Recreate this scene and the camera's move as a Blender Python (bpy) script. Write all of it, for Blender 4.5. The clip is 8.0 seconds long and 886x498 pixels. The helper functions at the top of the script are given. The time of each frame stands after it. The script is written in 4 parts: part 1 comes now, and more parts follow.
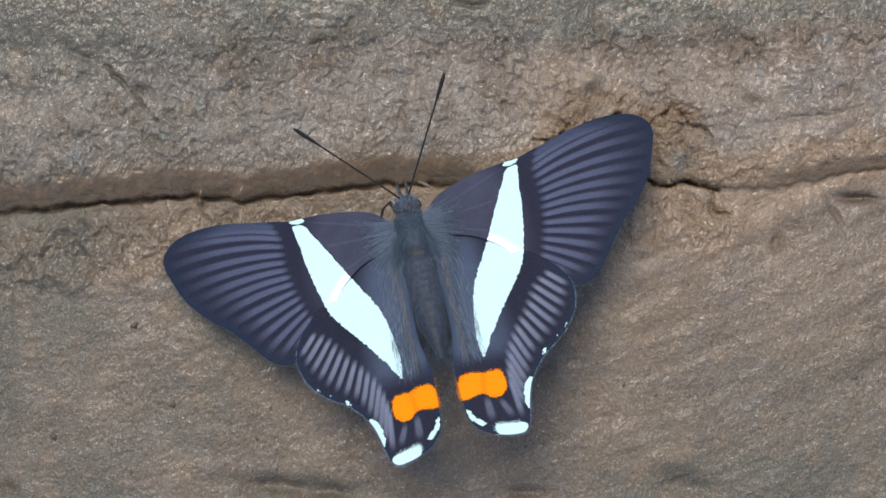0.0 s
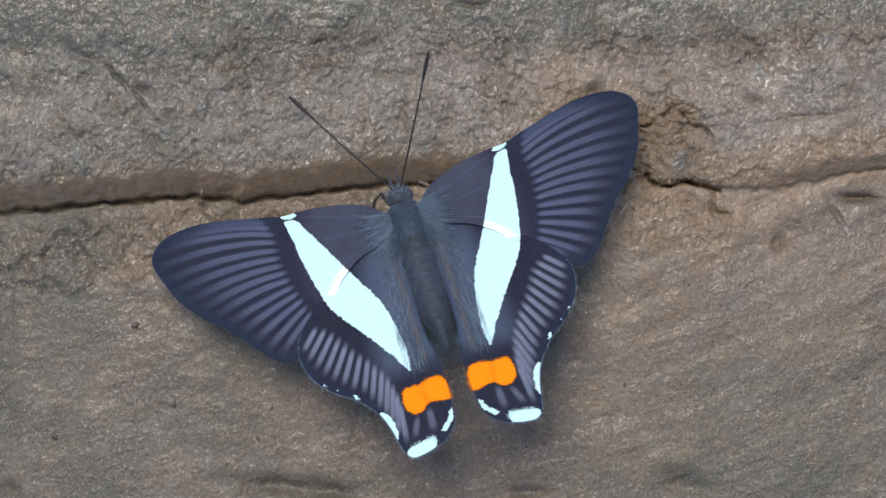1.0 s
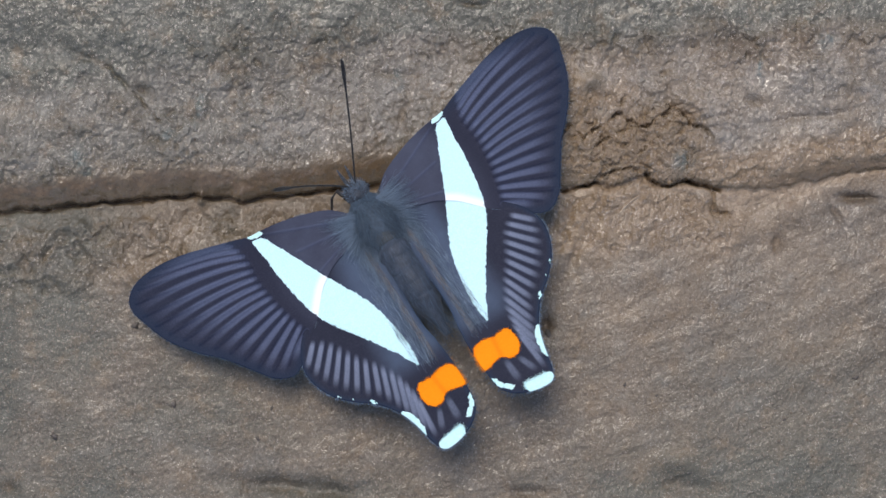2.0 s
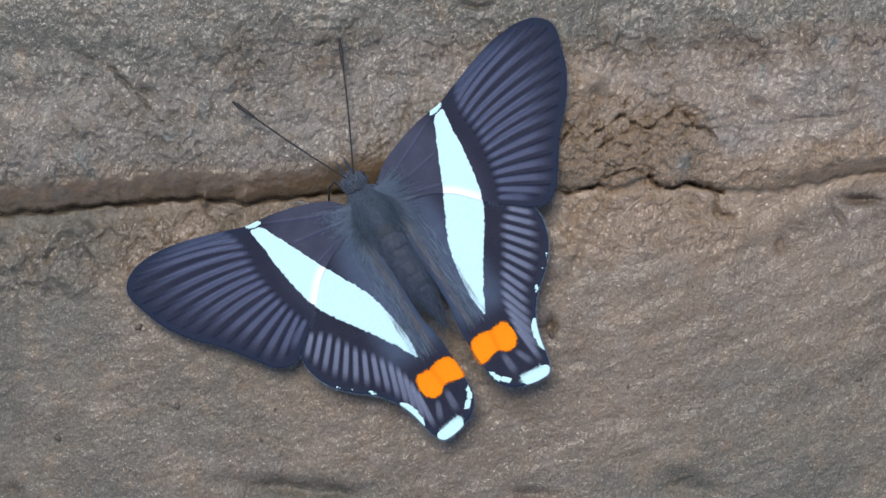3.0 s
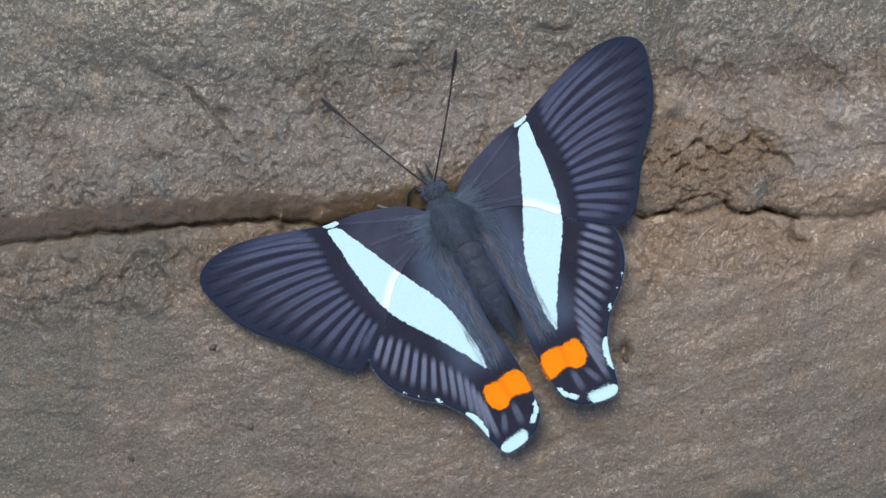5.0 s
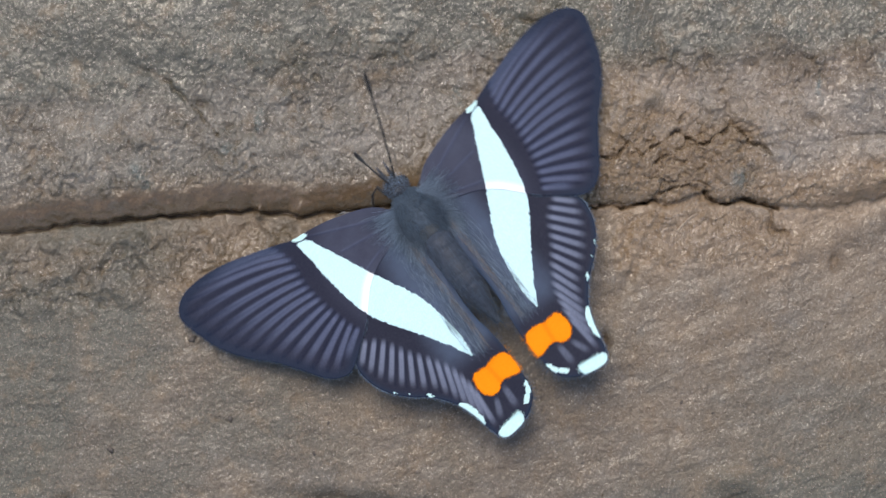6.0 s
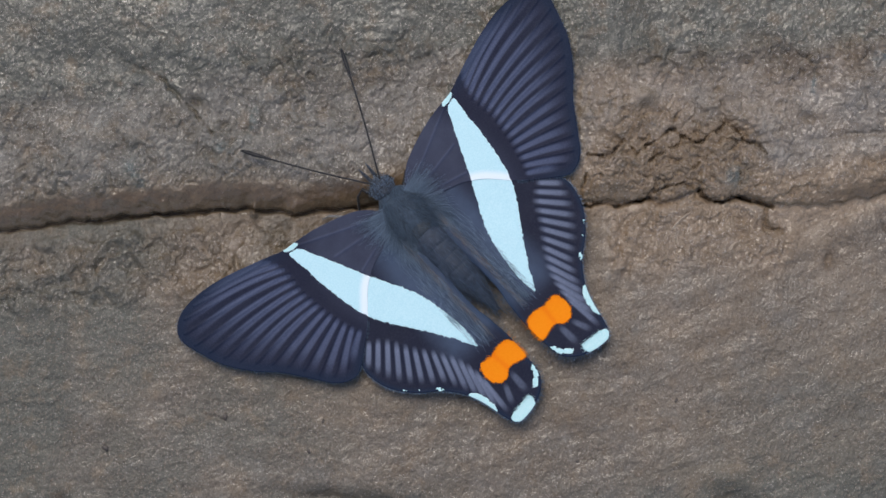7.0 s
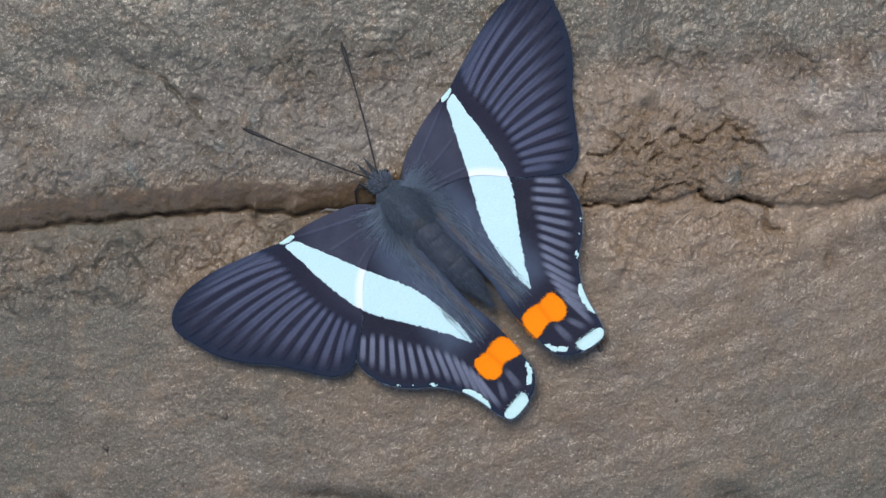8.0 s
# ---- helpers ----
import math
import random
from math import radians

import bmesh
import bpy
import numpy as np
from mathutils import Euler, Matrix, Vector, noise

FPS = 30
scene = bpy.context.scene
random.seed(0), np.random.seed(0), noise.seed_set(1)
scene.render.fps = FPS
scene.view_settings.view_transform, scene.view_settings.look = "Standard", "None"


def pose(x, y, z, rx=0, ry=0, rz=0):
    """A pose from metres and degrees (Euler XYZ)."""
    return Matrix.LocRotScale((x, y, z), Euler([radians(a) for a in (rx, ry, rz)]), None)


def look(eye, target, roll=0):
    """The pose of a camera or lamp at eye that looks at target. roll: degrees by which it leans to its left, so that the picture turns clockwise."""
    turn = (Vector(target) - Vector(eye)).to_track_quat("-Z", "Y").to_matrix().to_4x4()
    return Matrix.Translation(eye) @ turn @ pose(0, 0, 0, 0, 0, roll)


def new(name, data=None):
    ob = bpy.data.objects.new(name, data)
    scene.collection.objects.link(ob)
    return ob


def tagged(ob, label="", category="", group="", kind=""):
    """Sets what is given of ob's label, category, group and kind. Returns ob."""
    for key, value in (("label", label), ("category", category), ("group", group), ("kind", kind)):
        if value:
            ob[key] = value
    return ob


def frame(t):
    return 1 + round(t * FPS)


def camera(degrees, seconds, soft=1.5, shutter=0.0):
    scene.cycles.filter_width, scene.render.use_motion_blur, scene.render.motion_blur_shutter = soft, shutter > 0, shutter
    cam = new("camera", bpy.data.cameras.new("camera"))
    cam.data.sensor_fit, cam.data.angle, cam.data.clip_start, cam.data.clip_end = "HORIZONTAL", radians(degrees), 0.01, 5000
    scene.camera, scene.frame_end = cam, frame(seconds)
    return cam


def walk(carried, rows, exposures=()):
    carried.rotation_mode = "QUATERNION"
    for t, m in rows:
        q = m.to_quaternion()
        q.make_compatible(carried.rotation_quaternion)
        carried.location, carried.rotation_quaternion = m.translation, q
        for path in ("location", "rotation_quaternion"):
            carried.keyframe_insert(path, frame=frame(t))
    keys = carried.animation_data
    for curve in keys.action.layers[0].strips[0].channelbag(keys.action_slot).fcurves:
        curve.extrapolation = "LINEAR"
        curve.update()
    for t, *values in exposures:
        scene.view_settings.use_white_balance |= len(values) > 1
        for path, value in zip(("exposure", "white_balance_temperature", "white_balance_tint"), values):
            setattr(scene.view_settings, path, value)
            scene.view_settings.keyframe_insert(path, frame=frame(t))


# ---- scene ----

MM = 0.001
PITCH = 0.045 * MM          # one unit of the plan drawing
EYE_HEIGHT = 0.2001

# ---------------------------------------------------------------- camera
cam = camera(20, 8.0, 1.5, 0.5)
# seconds, sideways and upward drift of the view in plan units, lean in degrees
DRIFT = [
    (0.0, 0.0, 0.0, 0.0), (0.5, 0.0, 0.0, 0.0), (1.0, 1.5, 0.0, 0.0), (1.5, 1.6, 0.0, 0.0), (1.7, 1.6, 0.0, 0.0),
    (2.8, 3.0, 0.3, 0.0), (3.0, 7.7, 3.1, 0.01), (3.5, 17.0, 7.4, 0.05), (4.0, 35.1, 17.7, 0.08), (4.3, 48.4, 28.0, 0.16),
    (4.5, 129.2, 48.8, 0.52), (4.7, 141.7, 47.5, 0.54), (5.8, 114.9, 33.0, 0.43), (6.0, 103.4, 28.6, 0.42), (6.2, 97.2, 25.5, 0.43),
    (6.5, 91.2, 25.5, 0.43), (7.0, 94.2, 25.4, 0.43), (7.5, 94.6, 25.3, 0.43), (8.0, 94.6, 25.0, 0.43),
]


def camera_spot(dx, dy, lean):
    turn = complex(math.cos(radians(-lean)), math.sin(radians(-lean)))
    spot = -complex(dx, -dy) * PITCH / turn
    return spot.real, spot.imag


def camera_rows():
    rows = []
    for t, dx, dy, lean in DRIFT:
        x, y = camera_spot(dx, dy, lean)
        rows.append((t, pose(x, y, EYE_HEIGHT, 0, 0, lean)))
    return rows


walk(cam, camera_rows(), exposures=[(0.0, -0.07, 6670, 10), (0.5, -0.13, 6510, 10), (1.5, -0.15, 6420, 10), (3.0, -0.12, 6270, 10), (3.5, -0.18, 6330, 10), (4.0, -0.13, 6410, 10), (4.5, -0.33, 6330, 10), (5.8, -0.05, 6620, 10), (6.0, -0.07, 6620, 10), (6.5, -0.34, 6470, 10), (7.0, -0.46, 6290, 10), (7.5, -0.31, 6380, 10), (8.0, -0.27, 6470, 10)])

# ---------------------------------------------------------------- light
SUN_ELEVATION, SUN_AZIMUTH = 68.0, 110.0     # azimuth counted from +x towards +y
world = bpy.data.worlds.new("sky")
scene.world = world
world.use_nodes = True
sky = world.node_tree.nodes.new("ShaderNodeTexSky")
sky.sky_type, sky.sun_disc = "NISHITA", False
sky.sun_elevation, sky.sun_rotation = radians(SUN_ELEVATION), radians(90 - SUN_AZIMUTH)
background = world.node_tree.nodes["Background"]
world.node_tree.links.new(sky.outputs[0], background.inputs[0])
background.inputs[1].default_value = 0.175
sun = new("sun", bpy.data.lights.new("sun", "SUN"))
sun.data.energy, sun.data.angle, sun.data.color = 2.95, radians(26), (1.0, 0.91, 0.78)
sun.matrix_world = look(
    (math.cos(radians(SUN_AZIMUTH)) * math.cos(radians(SUN_ELEVATION)), math.sin(radians(SUN_AZIMUTH)) * math.cos(radians(SUN_ELEVATION)), math.sin(radians(SUN_ELEVATION))),
    (0, 0, 0))


# ---------------------------------------------------------------- materials
class Nodes:
    """A small builder for node materials."""

    def __init__(self, name):
        self.material = bpy.data.materials.new(name)
        self.material.use_nodes = True
        self.tree = self.material.node_tree
        self.shader = self.tree.nodes["Principled BSDF"]
        self.place = self.tree.nodes.new("ShaderNodeTexCoord").outputs["Object"]

    def link(self, a, b):
        self.tree.links.new(a, b)

    def noise(self, size, detail=3.0, rough=0.55, stretch=None, warp=0.0):
        n = self.tree.nodes.new("ShaderNodeTexNoise")
        n.inputs["Scale"].default_value = 1.0 / size
        n.inputs["Detail"].default_value = detail
        n.inputs["Roughness"].default_value = rough
        n.inputs["Distortion"].default_value = warp
        source = self.place
        if stretch:
            m = self.tree.nodes.new("ShaderNodeMapping")
            m.vector_type = "TEXTURE"
            m.inputs["Rotation"].default_value = (0, 0, radians(stretch[0]))
            m.inputs["Scale"].default_value = (1 / stretch[1], 1, 1)
            self.link(self.place, m.inputs["Vector"])
            source = m.outputs[0]
        self.link(source, n.inputs["Vector"])
        return n.outputs["Fac"]

    def layer(self, name):
        n = self.tree.nodes.new("ShaderNodeAttribute")
        n.attribute_name = name
        return n.outputs["Fac"]

    def island(self):
        return self.tree.nodes.new("ShaderNodeNewGeometry").outputs["Random Per Island"]

    def span(self, value, a, b, c=0.0, d=1.0):
        n = self.tree.nodes.new("ShaderNodeMapRange")
        self.link(value, n.inputs[0])
        for i, v in enumerate((a, b, c, d)):
            n.inputs[i + 1].default_value = v
        return n.outputs[0]

    def sums(self, op, a, b):
        n = self.tree.nodes.new("ShaderNodeMath")
        n.operation = op
        for i, v in enumerate((a, b)):
            if isinstance(v, (int, float)):
                n.inputs[i].default_value = v
            else:
                self.link(v, n.inputs[i])
        return n.outputs[0]

    def mix(self, factor, a, b, kind="MIX"):
        n = self.tree.nodes.new("ShaderNodeMix")
        n.data_type, n.blend_type = "RGBA", kind
        for socket, v in ((n.inputs[0], factor), (n.inputs[6], a), (n.inputs[7], b)):
            if isinstance(v, (int, float)):
                socket.default_value = v
            elif isinstance(v, tuple):
                socket.default_value = (*v, 1)
            else:
                self.link(v, socket)
        return n.outputs[2]

    def bump(self, height, distance, strength=1.0, after=None):
        n = self.tree.nodes.new("ShaderNodeBump")
        if isinstance(strength, (int, float)):
            n.inputs["Strength"].default_value = strength
        else:
            self.link(strength, n.inputs["Strength"])
        n.inputs["Distance"].default_value = distance
        self.link(height, n.inputs["Height"])
        if after:
            self.link(after, n.inputs["Normal"])
        return n.outputs[0]

    def finish(self, colour, rough, normal=None, metal=0.0, specular=0.5, sheen=0.0):
        for name, v in (("Base Color", colour), ("Roughness", rough)):
            if isinstance(v, tuple):
                self.shader.inputs[name].default_value = (*v, 1)
            elif isinstance(v, (int, float)):
                self.shader.inputs[name].default_value = v
            else:
                self.link(v, self.shader.inputs[name])
        if normal:
            self.link(normal, self.shader.inputs["Normal"])
        self.shader.inputs["Metallic"].default_value = metal
        self.shader.inputs["Specular IOR Level"].default_value = specular
        self.shader.inputs["Sheen Weight"].default_value = sheen
        return self.material


def rock_material():
    n = Nodes("wet_brown_rock")
    broad = n.noise(9 * MM, 4)
    patches = n.noise(2.6 * MM, 5, 0.6)
    grain = n.noise(0.42 * MM, 3, 0.6, stretch=(68, 0.75), warp=0.7)
    fine = n.noise(0.21 * MM, 2, 0.6, stretch=(76, 0.7), warp=0.5)
    sand = n.noise(0.15 * MM, 1, 0.5)
    hue = n.noise(1.9 * MM, 5, 0.7)
    pores = n.noise(0.2 * MM, 2, 0.6, stretch=(72, 0.8), warp=0.4)
    streaks = n.noise(0.5 * MM, 3, 0.6, stretch=(16, 0.16))
    colour = n.mix(n.span(broad, 0.36, 0.64), (0.132, 0.103, 0.073), (0.174, 0.146, 0.114))
    colour = n.mix(n.span(patches, 0.5, 0.7), colour, (0.232, 0.196, 0.160))
    colour = n.mix(n.span(patches, 0.5, 0.3, 0, 0.6), colour, (0.125, 0.086, 0.055))
    colour = n.mix(n.sums("MULTIPLY", n.layer("plain"), n.span(hue, 0.3, 0.6, 0.25, 0.62)), colour, (0.128, 0.096, 0.068))
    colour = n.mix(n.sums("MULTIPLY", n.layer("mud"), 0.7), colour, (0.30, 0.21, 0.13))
    # brown mud, with the shade of the lip and joint put into the colour
    colour = n.mix(n.sums("MULTIPLY", n.layer("smear_shade"), 0.85), colour, (0.102, 0.067, 0.038))
    colour = n.mix(n.sums("MULTIPLY", n.layer("pale"), 0.45), colour, (0.30, 0.267, 0.225))
    # dark olive tone: algae, and areas that are simply darker
    colour = n.mix(n.sums("MULTIPLY", n.layer("algae_dark"), 0.8), colour, (0.084, 0.086, 0.068))
    colour = n.mix(n.span(hue, 0.52, 0.68, 0.0, 0.45), colour, (0.215, 0.146, 0.083))
    colour = n.mix(n.span(hue, 0.45, 0.25, 0.0, 0.4), colour, (0.17, 0.165, 0.145))
    colour = n.mix(n.span(grain, 0.42, 0.26, 0.0, 0.4), colour, (0.085, 0.060, 0.042))
    colour = n.mix(n.span(fine, 0.38, 0.26, 0.0, 0.45), colour, (0.07, 0.05, 0.036))
    colour = n.mix(n.sums("MULTIPLY", n.span(pores, 0.56, 0.70, 0.0, 0.55), n.layer("plain")), colour, (0.27, 0.205, 0.155))
    colour = n.mix(n.sums("MULTIPLY", n.span(pores, 0.44, 0.30, 0.0, 0.45), n.layer("plain")), colour, (0.062, 0.045, 0.032))
    colour = n.mix(n.sums("MULTIPLY", n.layer("teal"), 0.7), colour, (0.095, 0.135, 0.135))
    bare = n.span(n.layer("smear_shade"), 0.0, 0.6, 1.0, 0.12)
    # pale sand grains, and glints of the wet stone put into the colour
    colour = n.mix(n.sums("MULTIPLY", n.span(fine, 0.6, 0.74, 0.0, 0.8), n.sums("MULTIPLY", bare, n.span(n.layer("plain"), 0.0, 1.0, 1.0, 0.4))), colour, (0.46, 0.39, 0.33))
    colour = n.mix(n.sums("MULTIPLY", n.span(sand, 0.655, 0.73, 0.0, 0.55), n.sums("MULTIPLY", bare, n.span(n.layer("plain"), 0.0, 1.0, 1.0, 0.8))), colour, (0.50, 0.43, 0.37))
    colour = n.mix(n.sums("MULTIPLY", n.span(sand, 0.34, 0.27, 0.0, 0.6), n.span(n.layer("plain"), 0.0, 1.0, 1.0, 0.5)), colour, (0.06, 0.045, 0.034))
    rough = n.sums("ADD", n.span(patches, 0.35, 0.65, 0.10, 0.25), n.sums("MULTIPLY", n.layer("plain"), 0.25))
    rough = n.sums("ADD", rough, n.sums("MULTIPLY", n.layer("algae_dark"), 0.09))
    ridges = [n.span(n.sums("ABSOLUTE", n.sums("SUBTRACT", n.noise(size * MM, 2, 0.5, warp=1.2), 0.5), 0.0), 0.0, 0.035) for size in (1.5, 0.75)]
    ripples = n.noise(1.8 * MM, 3, 0.5, stretch=(14, 0.5), warp=0.8)
    normal = n.bump(ripples, 0.26 * MM, n.layer("plain"), n.bump(streaks, 0.12 * MM, 0.12))
    calm = n.sums("MULTIPLY", n.span(n.layer("still"), 0.0, 1.0, 1.0, 0.4), n.span(n.layer("plain"), 0.0, 1.0, 1.0, 0.44))
    normal = n.bump(grain, 0.28 * MM, calm, normal)
    normal = n.bump(fine, 0.09 * MM, calm, normal)
    normal = n.bump(pores, 0.11 * MM, n.layer("plain"), normal)
    for ridge in ridges:
        normal = n.bump(ridge, 0.035 * MM, n.layer("chip"), normal)
    film = n.bump(pores, 0.035 * MM, n.layer("plain"), n.bump(fine, 0.026 * MM, calm, n.bump(grain, 0.10 * MM, calm, n.bump(ripples, 0.08 * MM, n.layer("plain")))))
    n.link(film, n.shader.inputs["Coat Normal"])
    wet = n.sums("MULTIPLY", n.span(patches, 0.38, 0.62, 0.35, 0.95), n.span(n.layer("algae_dark"), 0.0, 1.0, 1.0, 0.4))
    n.link(n.sums("MULTIPLY", wet, n.span(n.layer("plain"), 0.0, 1.0, 1.0, 0.64)), n.shader.inputs["Coat Weight"])
    n.shader.inputs["Coat Roughness"].default_value = 0.06
    n.shader.inputs["Coat IOR"].default_value = 1.33
    return n.finish(colour, n.sums("ADD", rough, 0.03), normal, specular=0.45)


def grit_material():
    n = Nodes("loose_grit")
    colour = n.mix(n.span(n.island(), 0.1, 0.9), (0.09, 0.062, 0.04), (0.32, 0.26, 0.21))
    return n.finish(colour, 0.35, n.bump(n.noise(0.1 * MM), 0.03 * MM))


def crumb_material():
    n = Nodes("dark_soil_crumb")
    colour = n.mix(n.noise(0.2 * MM), (0.04, 0.031, 0.026), (0.13, 0.105, 0.085))
    return n.finish(colour, 0.5, n.bump(n.noise(0.15 * MM), 0.06 * MM))


def wing_material(name, dark, streak, rim, basal):
    n = Nodes(name)
    scales = n.noise(0.11 * MM, 2, 0.6)
    cloud = n.noise(1.6 * MM, 3)
    colour = n.mix(n.layer("basal"), dark, basal)
    colour = n.mix(n.span(cloud, 0.35, 0.7, 0, 0.4), colour, (0.021, 0.023, 0.043))
    colour = n.mix(n.sums("MULTIPLY", n.layer("ray"), n.span(scales, 0.2, 0.7, 0.6, 1.0)), colour, streak)
    colour = n.mix(n.sums("MULTIPLY", n.layer("rim"), 0.5), colour, rim)
    colour = n.mix(n.span(scales, 0.45, 0.75, 0.0, 0.2), colour, n.mix(0.5, colour, (0.12, 0.13, 0.19)))
    normal = n.bump(scales, 0.03 * MM, 0.6)
    return n.finish(colour, 0.6, normal, specular=0.13)


def band_material(name, base, other, seam):
    n = Nodes(name)
    scales = n.noise(0.12 * MM, 2, 0.6)
    colour = n.mix(n.span(scales, 0.35, 0.7), base, other)
    colour = n.mix(n.layer("seam"), colour, seam)
    return n.finish(colour, 0.7, n.bump(scales, 0.010 * MM, 0.4), specular=0.06)


def plain_fur(name, low, high, rough=0.7, size=0.2 * MM):
    n = Nodes(name)
    f = n.noise(size, 3)
    return n.finish(n.mix(n.span(f, 0.35, 0.68), low, high), rough, n.bump(f, 0.05 * MM, 0.8), specular=0.3, sheen=0.1)


def strand_material(name, low, high):
    n = Nodes(name)
    return n.finish(n.mix(n.island(), low, high), 0.45, specular=0.4)


ROCK = rock_material()
GRIT = grit_material()
CRUMB = crumb_material()
FIBRE = plain_fur("pale_fibre", (0.22, 0.16, 0.11), (0.42, 0.34, 0.26), 0.4, 0.25 * MM)
CHIPPED = plain_fur("pale_chip", (0.17, 0.12, 0.09), (0.36, 0.29, 0.24), 0.4, 0.25 * MM)
FORE = wing_material("forewing_scales", (0.012, 0.014, 0.031), (0.098, 0.116, 0.192), (0.006, 0.019, 0.046), (0.048, 0.054, 0.086))
HIND = wing_material("hindwing_scales", (0.012, 0.014, 0.029), (0.200, 0.228, 0.318), (0.008, 0.023, 0.054), (0.066, 0.092, 0.146))
PALE = band_material("pale_blue_scales", (0.53, 0.79, 0.84), (0.63, 0.86, 0.90), (0.88, 0.94, 0.97))
ORANGE = band_material("orange_scales", (0.95, 0.25, 0.004), (0.98, 0.29, 0.008), (0.9, 0.18, 0.004))
WHITE = band_material("white_scales", (0.50, 0.78, 0.78), (0.66, 0.86, 0.86), (0.8, 0.9, 0.9))
THORAX = plain_fur("thorax_fur", (0.019, 0.031, 0.048), (0.052, 0.076, 0.110))
ABDOMEN = plain_fur("abdomen_scales", (0.026, 0.034, 0.050), (0.050, 0.062, 0.090), 0.6, 0.35 * MM)
HEAD = plain_fur("head_fur", (0.02, 0.024, 0.033), (0.07, 0.08, 0.1))
PATCH = plain_fur("thorax_patch_scales", (0.026, 0.033, 0.043), (0.050, 0.058, 0.068), 0.6, 0.3 * MM)
EYE = Nodes("compound_eye").finish((0.012, 0.012, 0.014), 0.2)
HORN = plain_fur("antenna_shell", (0.008, 0.007, 0.008), (0.028, 0.025, 0.025), 0.5, 0.3 * MM)
SHANK = plain_fur("leg_scales", (0.09, 0.085, 0.085), (0.28, 0.27, 0.26), 0.5)
STRAND = strand_material("blue_grey_hair", (0.026, 0.046, 0.082), (0.27, 0.36, 0.48))
FUR = strand_material("slate_fur", (0.020, 0.036, 0.062), (0.095, 0.140, 0.200))
TAN = strand_material("tan_hair", (0.07, 0.062, 0.066), (0.36, 0.29, 0.26))


# ---------------------------------------------------------------- geometry helpers
def link_mesh(name, mesh, material, parent=None, label=""):
    ob = new(name, mesh)
    mesh.materials.append(material)
    if parent:
        ob.parent = parent
    if label:
        ob["label"] = label
    return ob


def part(name, bm, material, parent, label="", smooth=True):
    mesh = bpy.data.meshes.new(name)
    bm.normal_update()
    for f in bm.faces:
        f.smooth = smooth
    bm.to_mesh(mesh)
    bm.free()
    return link_mesh(name, mesh, material, parent, label)


def raw_mesh(name, verts, faces, smooth=True):
    """A mesh from an array of points and an array of triangles or quads."""
    mesh = bpy.data.meshes.new(name)
    count, sides = len(faces), faces.shape[1]
    mesh.vertices.add(len(verts))
    mesh.vertices.foreach_set("co", np.ascontiguousarray(verts, dtype=np.float32).ravel())
    mesh.loops.add(count * sides)
    mesh.loops.foreach_set("vertex_index", np.ascontiguousarray(faces, dtype=np.int32).ravel())
    mesh.polygons.add(count)
    mesh.polygons.foreach_set("loop_start", np.arange(0, count * sides, sides, dtype=np.int32))
    mesh.polygons.foreach_set("use_smooth", np.full(count, smooth))
    mesh.update(calc_edges=True)
    return mesh


def add_layer(mesh, name, values):
    mesh.attributes.new(name, "FLOAT", "POINT").data.foreach_set("value", np.ascontiguousarray(values, dtype=np.float32))


class Grain:
    """Smooth lattice noise for the relief."""

    def __init__(self, seed):
        r = np.random.RandomState(seed)
        self.perm = r.permutation(512)
        angle = r.rand(512) * 2 * np.pi
        self.gx, self.gy = np.cos(angle), np.sin(angle)

    def __call__(self, x, y):
        xi, yi = np.floor(x).astype(int), np.floor(y).astype(int)
        fx, fy = x - xi, y - yi
        u, v = fx * fx * fx * (fx * (fx * 6 - 15) + 10), fy * fy * fy * (fy * (fy * 6 - 15) + 10)

        def corner(i, j):
            h = self.perm[(self.perm[(xi + i) & 511] + yi + j) & 511]
            return self.gx[h] * (fx - i) + self.gy[h] * (fy - j)

        a = corner(0, 0) * (1 - u) + corner(1, 0) * u
        b = corner(0, 1) * (1 - u) + corner(1, 1) * u
        return (a * (1 - v) + b * v) * 1.6


def layers(x, y, size, octaves, seed, gain=0.5):
    total, amp, norm = 0.0, 1.0, 0.0
    for k in range(octaves):
        total = total + amp * Grain(seed + k)(x / size + 17.3 * k, y / size - 9.1 * k)
        norm += amp
        amp *= gain
        size /= 2.03
    return total / norm


def pairs(text):
    return np.array([[float(a) for a in p.split(",")] for p in text.split()])


def step(a, b, x):
    t = np.clip((x - a) / (b - a), 0, 1)
    return t * t * (3 - 2 * t)


# ---------------------------------------------------------------- ground
def joint_line(u):
    """The course of the joint between the two slabs, in plan units."""
    along = [-4000, -300, -95, -30, 25, 90, 130, 160, 200, 250, 300, 340, 400, 428, 455, 520, 600, 680, 760, 914, 966, 1005, 1053, 1077, 1142, 1150, 1183, 1209, 1235, 1270, 1350, 1440, 1500, 1568, 1800, 5000]
    down = [440, 412, 395, 384, 378, 373, 367, 361, 361, 357, 352, 350, 354, 361, 354, 348, 337, 328, 330, 330, 334, 336, 325, 334, 311, 322, 330, 323, 325, 336, 336, 322, 310, 300, 290, 240]
    return np.interp(u, along, down)


def blob(u, v, cu, cv, ru, rv, turn=0.0):
    c, s = math.cos(radians(turn)), math.sin(radians(turn))
    a, b = (u - cu) * c + (v - cv) * s, -(u - cu) * s + (v - cv) * c
    return np.exp(-((a / ru) ** 2 + (b / rv) ** 2))


